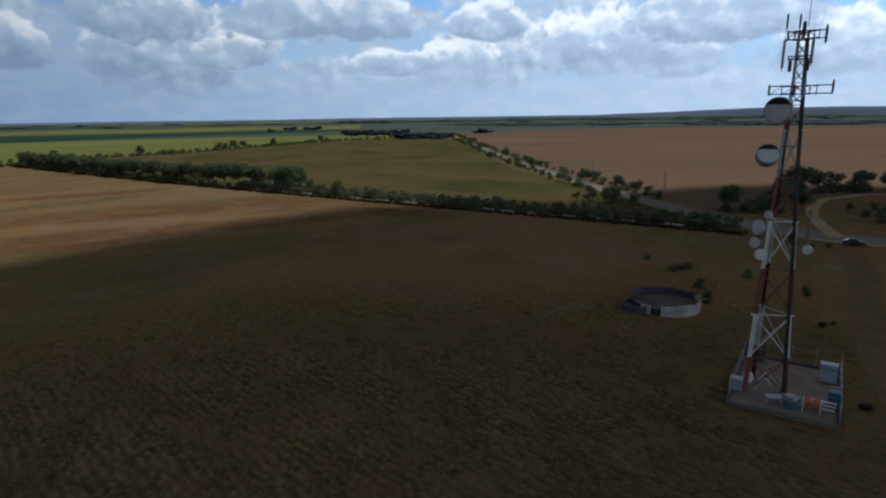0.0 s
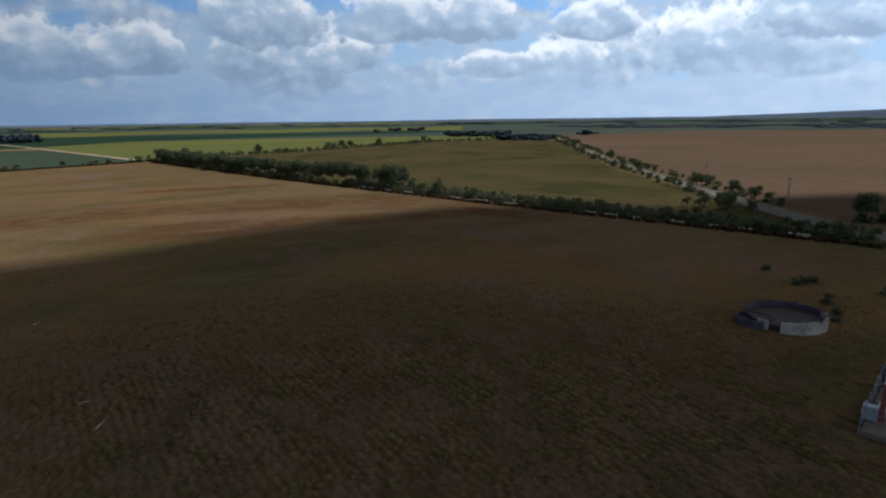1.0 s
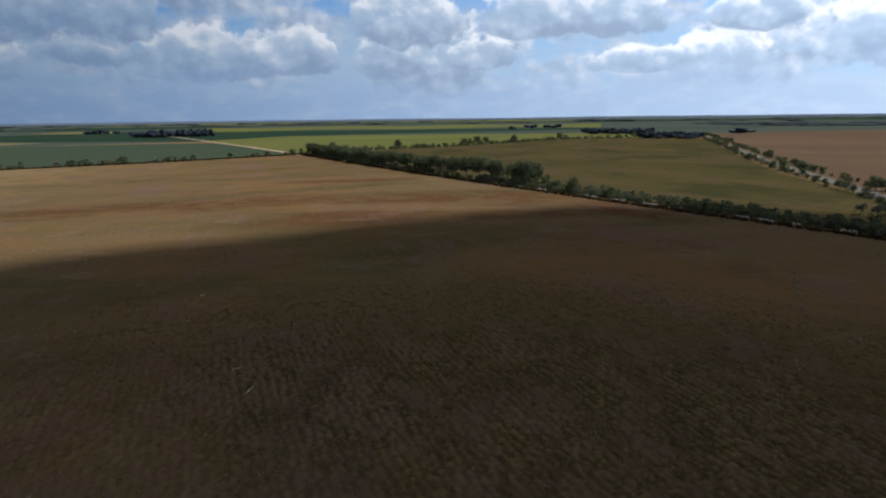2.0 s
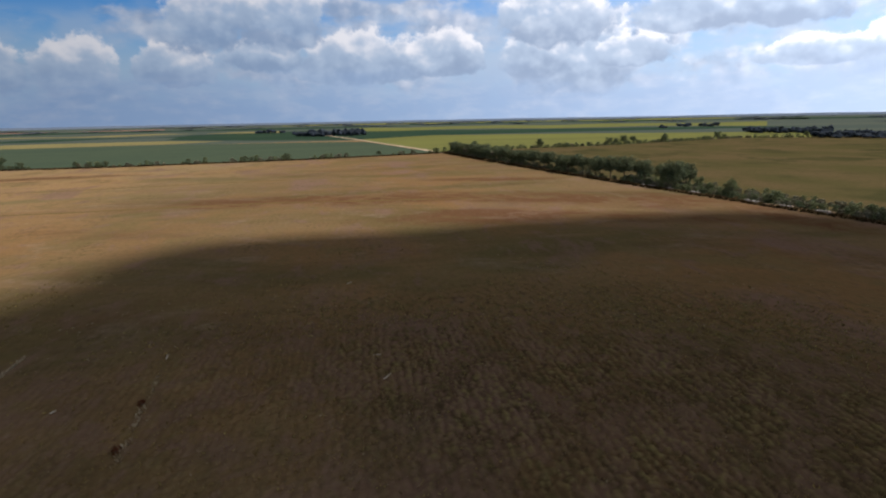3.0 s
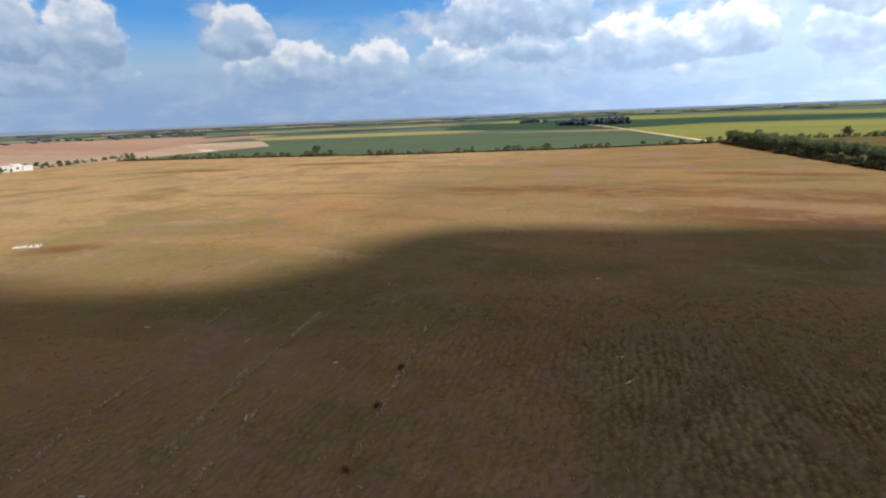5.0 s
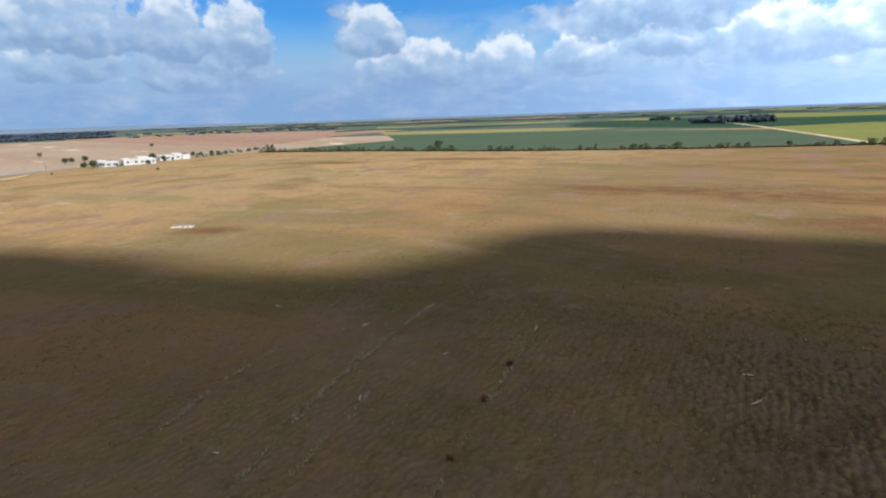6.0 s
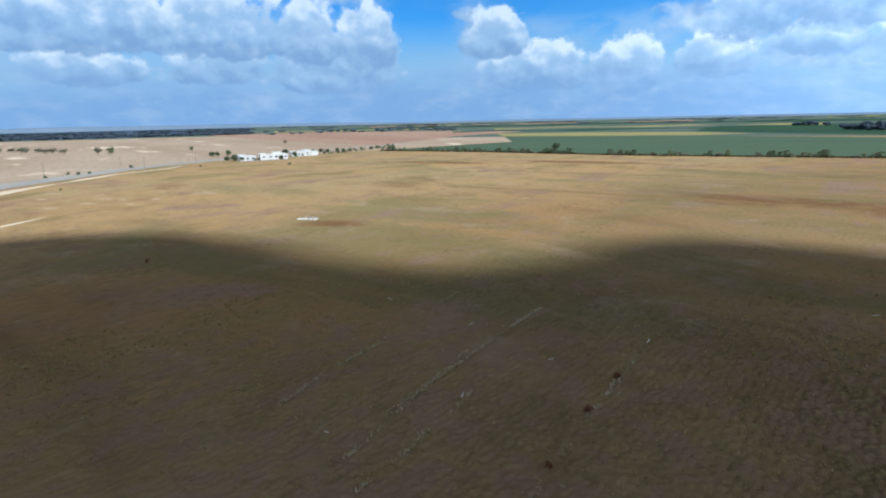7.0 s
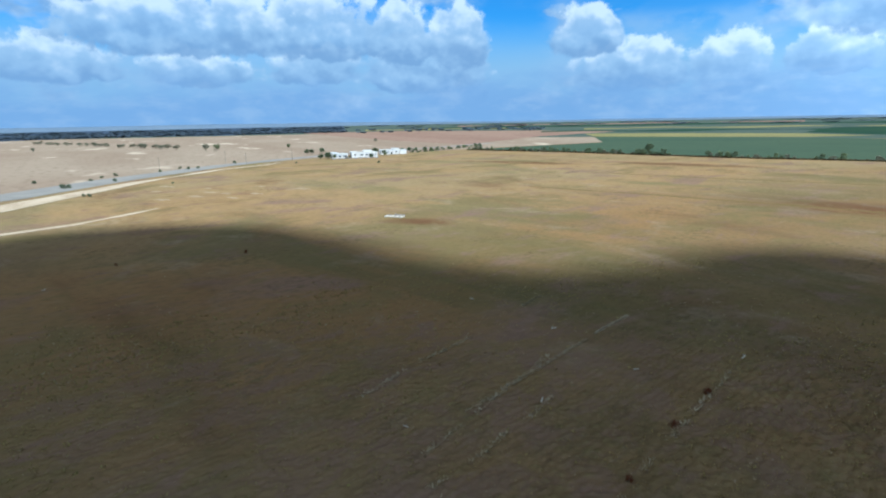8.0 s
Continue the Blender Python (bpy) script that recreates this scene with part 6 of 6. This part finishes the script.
# dark scrapes near the mast
for x, y, l, w_, a in ((54.3, 78, 2.6, 0.9, 20), (43.4, 54.2, 1.5, 0.7, 10)):
    h = thing("stone_heap", "dark heap of old tyres and stones in the grass", "heap", pose(x, y, 0, 0, 0, a), "dark heaps")
    q = random.Random(int(x))
    for i in range(10):
        bm = bmesh.new()
        px, py = q.uniform(-l / 2, l / 2), q.uniform(-w_ / 2, w_ / 2)
        if i % 2:
            lathe(bm, [(0.2, -0.09), (0.32, -0.10), (0.36, 0), (0.32, 0.10), (0.2, 0.09)], 12, pose(px, py, 0.12 + 0.08 * (i % 3), q.uniform(-12, 12), q.uniform(-12, 12)))
            part("tyre", bm, M["rubber"], h)
        else:
            bmesh.ops.create_icosphere(bm, subdivisions=1, radius=q.uniform(0.15, 0.3), matrix=pose(px, py, 0.15))
            for v in bm.verts:
                v.co += Vector((q.uniform(-0.06, 0.06), q.uniform(-0.06, 0.06), q.uniform(-0.08, 0.03)))
            part("stone", bm, M["weed_stone"], h)


# ------------------------------------------------------------------ poles along the road
def make_pole(x, y, h, lattice):
    p = thing("utility_pole", "grey lattice steel utility pole beside the road" if lattice else "weathered wooden utility pole beside the road", "utility pole", pose(x, y, 0, 0, 0, 20), "utility poles")
    if lattice:
        for sx in (-1, 1):
            for sy in (-1, 1):
                bm = bmesh.new()
                rod(bm, (sx * 0.35, sy * 0.35, -0.1), (sx * 0.16, sy * 0.16, h), 0.05, 0.04, 5)
                part("leg", bm, M["steel"], p)
        for k in range(8):
            z0, z1 = h * k / 8, h * (k + 1) / 8
            w0, w1 = 0.35 - 0.19 * k / 8, 0.35 - 0.19 * (k + 1) / 8
            for s_ in (-1, 1):
                bm = bmesh.new()
                rod(bm, (-w0, s_ * w0, z0), (w1, s_ * w1, z1), 0.025, sides=4)
                rod(bm, (s_ * w0, -w0, z0), (s_ * w1, w1, z1), 0.025, sides=4)
                part("lattice_bar", bm, M["steel"], p)
    else:
        bm = bmesh.new()
        rod(bm, (0, 0, -0.1), (0, 0, h), 0.16, 0.11, 8)
        part("post", bm, M["wood"], p)
    bm = bmesh.new()
    box(bm, (2.0, 0.12, 0.14), (0, 0, h - 0.4), bevel=0.02)
    arm = part("crossarm", bm, M["wood"], p)
    for x_ in (-0.9, 0, 0.9):
        bm = bmesh.new()
        lathe(bm, [(0.03, 0), (0.07, 0.05), (0.05, 0.1), (0.07, 0.15), (0, 0.2)], 8, pose(x_, 0, h - 0.33))
        part("insulator", bm, M["white"], arm)


make_pole(81.5, 213, 8.5, True)
make_pole(73.5, 286, 8.0, False)
make_pole(84, 131, 7.5, False)
for x, y in ((-420, -170), (-465, -150), (-380, -214), (-452, -200)):
    make_pole(x, y, 9.0, False)


# ------------------------------------------------------------------ the white buildings by the highway
def make_house(name, label, at, blocks, windows, doors, roof="limewash"):
    """blocks: (x, y, w, d, h, z); windows and doors: (x, z, w, h) on the front, at the y of the block's face."""
    hs = thing(name, label, "building", at)
    for x, y, w_, d, h, z in blocks:
        bm = bmesh.new()
        box(bm, (w_, d, h), (x, y, z + h / 2))
        part("wall", bm, M["limewash"], hs)
        bm = bmesh.new()
        box(bm, (w_ + 0.3, d + 0.3, 0.22), (x, y, z + h + 0.11), bevel=0.04)
        r = part("roof", bm, M[roof], hs)
        for s_ in (-1, 1):
            bm = bmesh.new()
            box(bm, (w_ + 0.3, 0.2, 0.4), (x, y + s_ * (d / 2 + 0.05), z + h + 0.42))
            part("parapet", bm, M["limewash"], r)
    for x, y, z, w_, h in windows:
        bm = bmesh.new()
        box(bm, (w_, 0.10, h), (x, y - 0.03, z), bevel=0.02)
        f = part("window", bm, M["paleblue"], hs)
        for s_ in (-1, 1):
            bm = bmesh.new()
            box(bm, (w_ * 0.42, 0.05, h * 0.84), (x + s_ * w_ * 0.23, y - 0.08, z))
            part("pane", bm, M["glass"], f)
        bm = bmesh.new()
        box(bm, (w_ + 0.2, 0.25, 0.08), (x, y - 0.12, z - h / 2 - 0.05))
        part("sill", bm, M["concrete"], f)
    for x, y, w_, h in doors:
        bm = bmesh.new()
        box(bm, (w_, 0.12, h), (x, y - 0.04, h / 2), bevel=0.02)
        d_ = part("door", bm, M["glass"], hs, "dark doorway")
        bm = bmesh.new()
        box(bm, (w_ + 0.6, 1.2, 0.12), (x, y - 0.6, h + 0.2), bevel=0.03)
        part("canopy", bm, M["limewash"], d_)
    return hs


HT = 112
make_house("white_building", "long white flat-roofed building beside the highway", pose(-499, -98, 0, 0, 0, HT),
           [(0, 0, 22, 9, 3.8, 0), (3, 1, 7, 6, 1.4, 3.8), (-8.5, -0.6, 5.5, 9, 4.3, 0)],
           [(-2.6, -4.5, 2.2, 2.4, 1.3), (1.6, -4.5, 2.2, 2.0, 1.3), (-8.4, -5.1, 2.4, 2.0, 1.2), (9.3, -4.5, 2.2, 1.6, 1.2)], [(5.6, -4.5, 3.4, 2.9)])
make_house("white_building", "low white building with grey roof beside the highway", pose(-486, -116.5, 0, 0, 0, HT),
           [(0, 0, 13, 8, 3.3, 0), (-4, 3, 6, 5, 4.2, 0)], [(-3.5, -4, 1.9, 2.2, 1.3), (0, -4, 1.9, 2.2, 1.3), (3.8, -4, 1.9, 1.8, 1.2)], [(5.4, -4, 1.2, 2.2)], "paleblue")
make_house("white_building", "small white house behind trees near the highway", pose(-536, -84, 0, 0, 0, HT),
           [(0, 0, 12, 8, 3.6, 0), (8.5, 1, 6, 7, 4.6, 0), (15, 0, 6, 6, 3.2, 0)], [(-3.6, -4, 2.0, 1.8, 1.2), (0.4, -4, 2.0, 1.8, 1.2), (8.5, -2.5, 2.4, 1.8, 1.4)], [(3.8, -4, 1.3, 2.3)], "paleblue")
for x, y, k, sc in ((-473, -123, 1, 0.75), (-470, -128, 1, 0.62), (-478, -124, 1, 0.7), (-475, -118, 3, 0.7), (-515, -82, 3, 0.6), (-522, -84, 1, 0.6), (-553, -72, 1, 0.62), (-560, -66, 1, 0.65), (-566, -60, 3, 0.8), (-574, -52, 1, 0.6), (-582, -47, 3, 0.7), (-520, -98, 1, 0.7), (-546, -96, 1, 0.75)):
    plant(TREES[k], x, y, sc, x * 17, "trees round the buildings")
garden = thing("garden_wall", "low grey garden wall in front of the white buildings", "wall", pose(-484, -101, 0, 0, 0, HT))
for i in range(9):
    bm = bmesh.new()
    box(bm, (3.4, 0.25, 0.9 + 0.1 * (i % 2)), (-20 + i * 4.4, -7.5 + 0.3 * (i % 3), 0.42), bevel=0.03)
    part("panel", bm, M["concrete"], garden)
for i in range(14):
    plant(SHRUBS[rnd.choice([0, 2, 3])], -480 - 62 * rnd.random(), -128 + 48 * rnd.random(), rnd.uniform(0.7, 1.3), i * 40, "bushes round the buildings")
for i in range(34):
    f = i / 33
    plant(SHRUBS[rnd.choice([0, 2, 3])], -560 - 110 * f + rnd.uniform(-3, 3), -60 + 62 * f + rnd.uniform(-4, 4), rnd.uniform(0.8, 1.4), i * 40, "bushes by the highway")
grow_thickets()
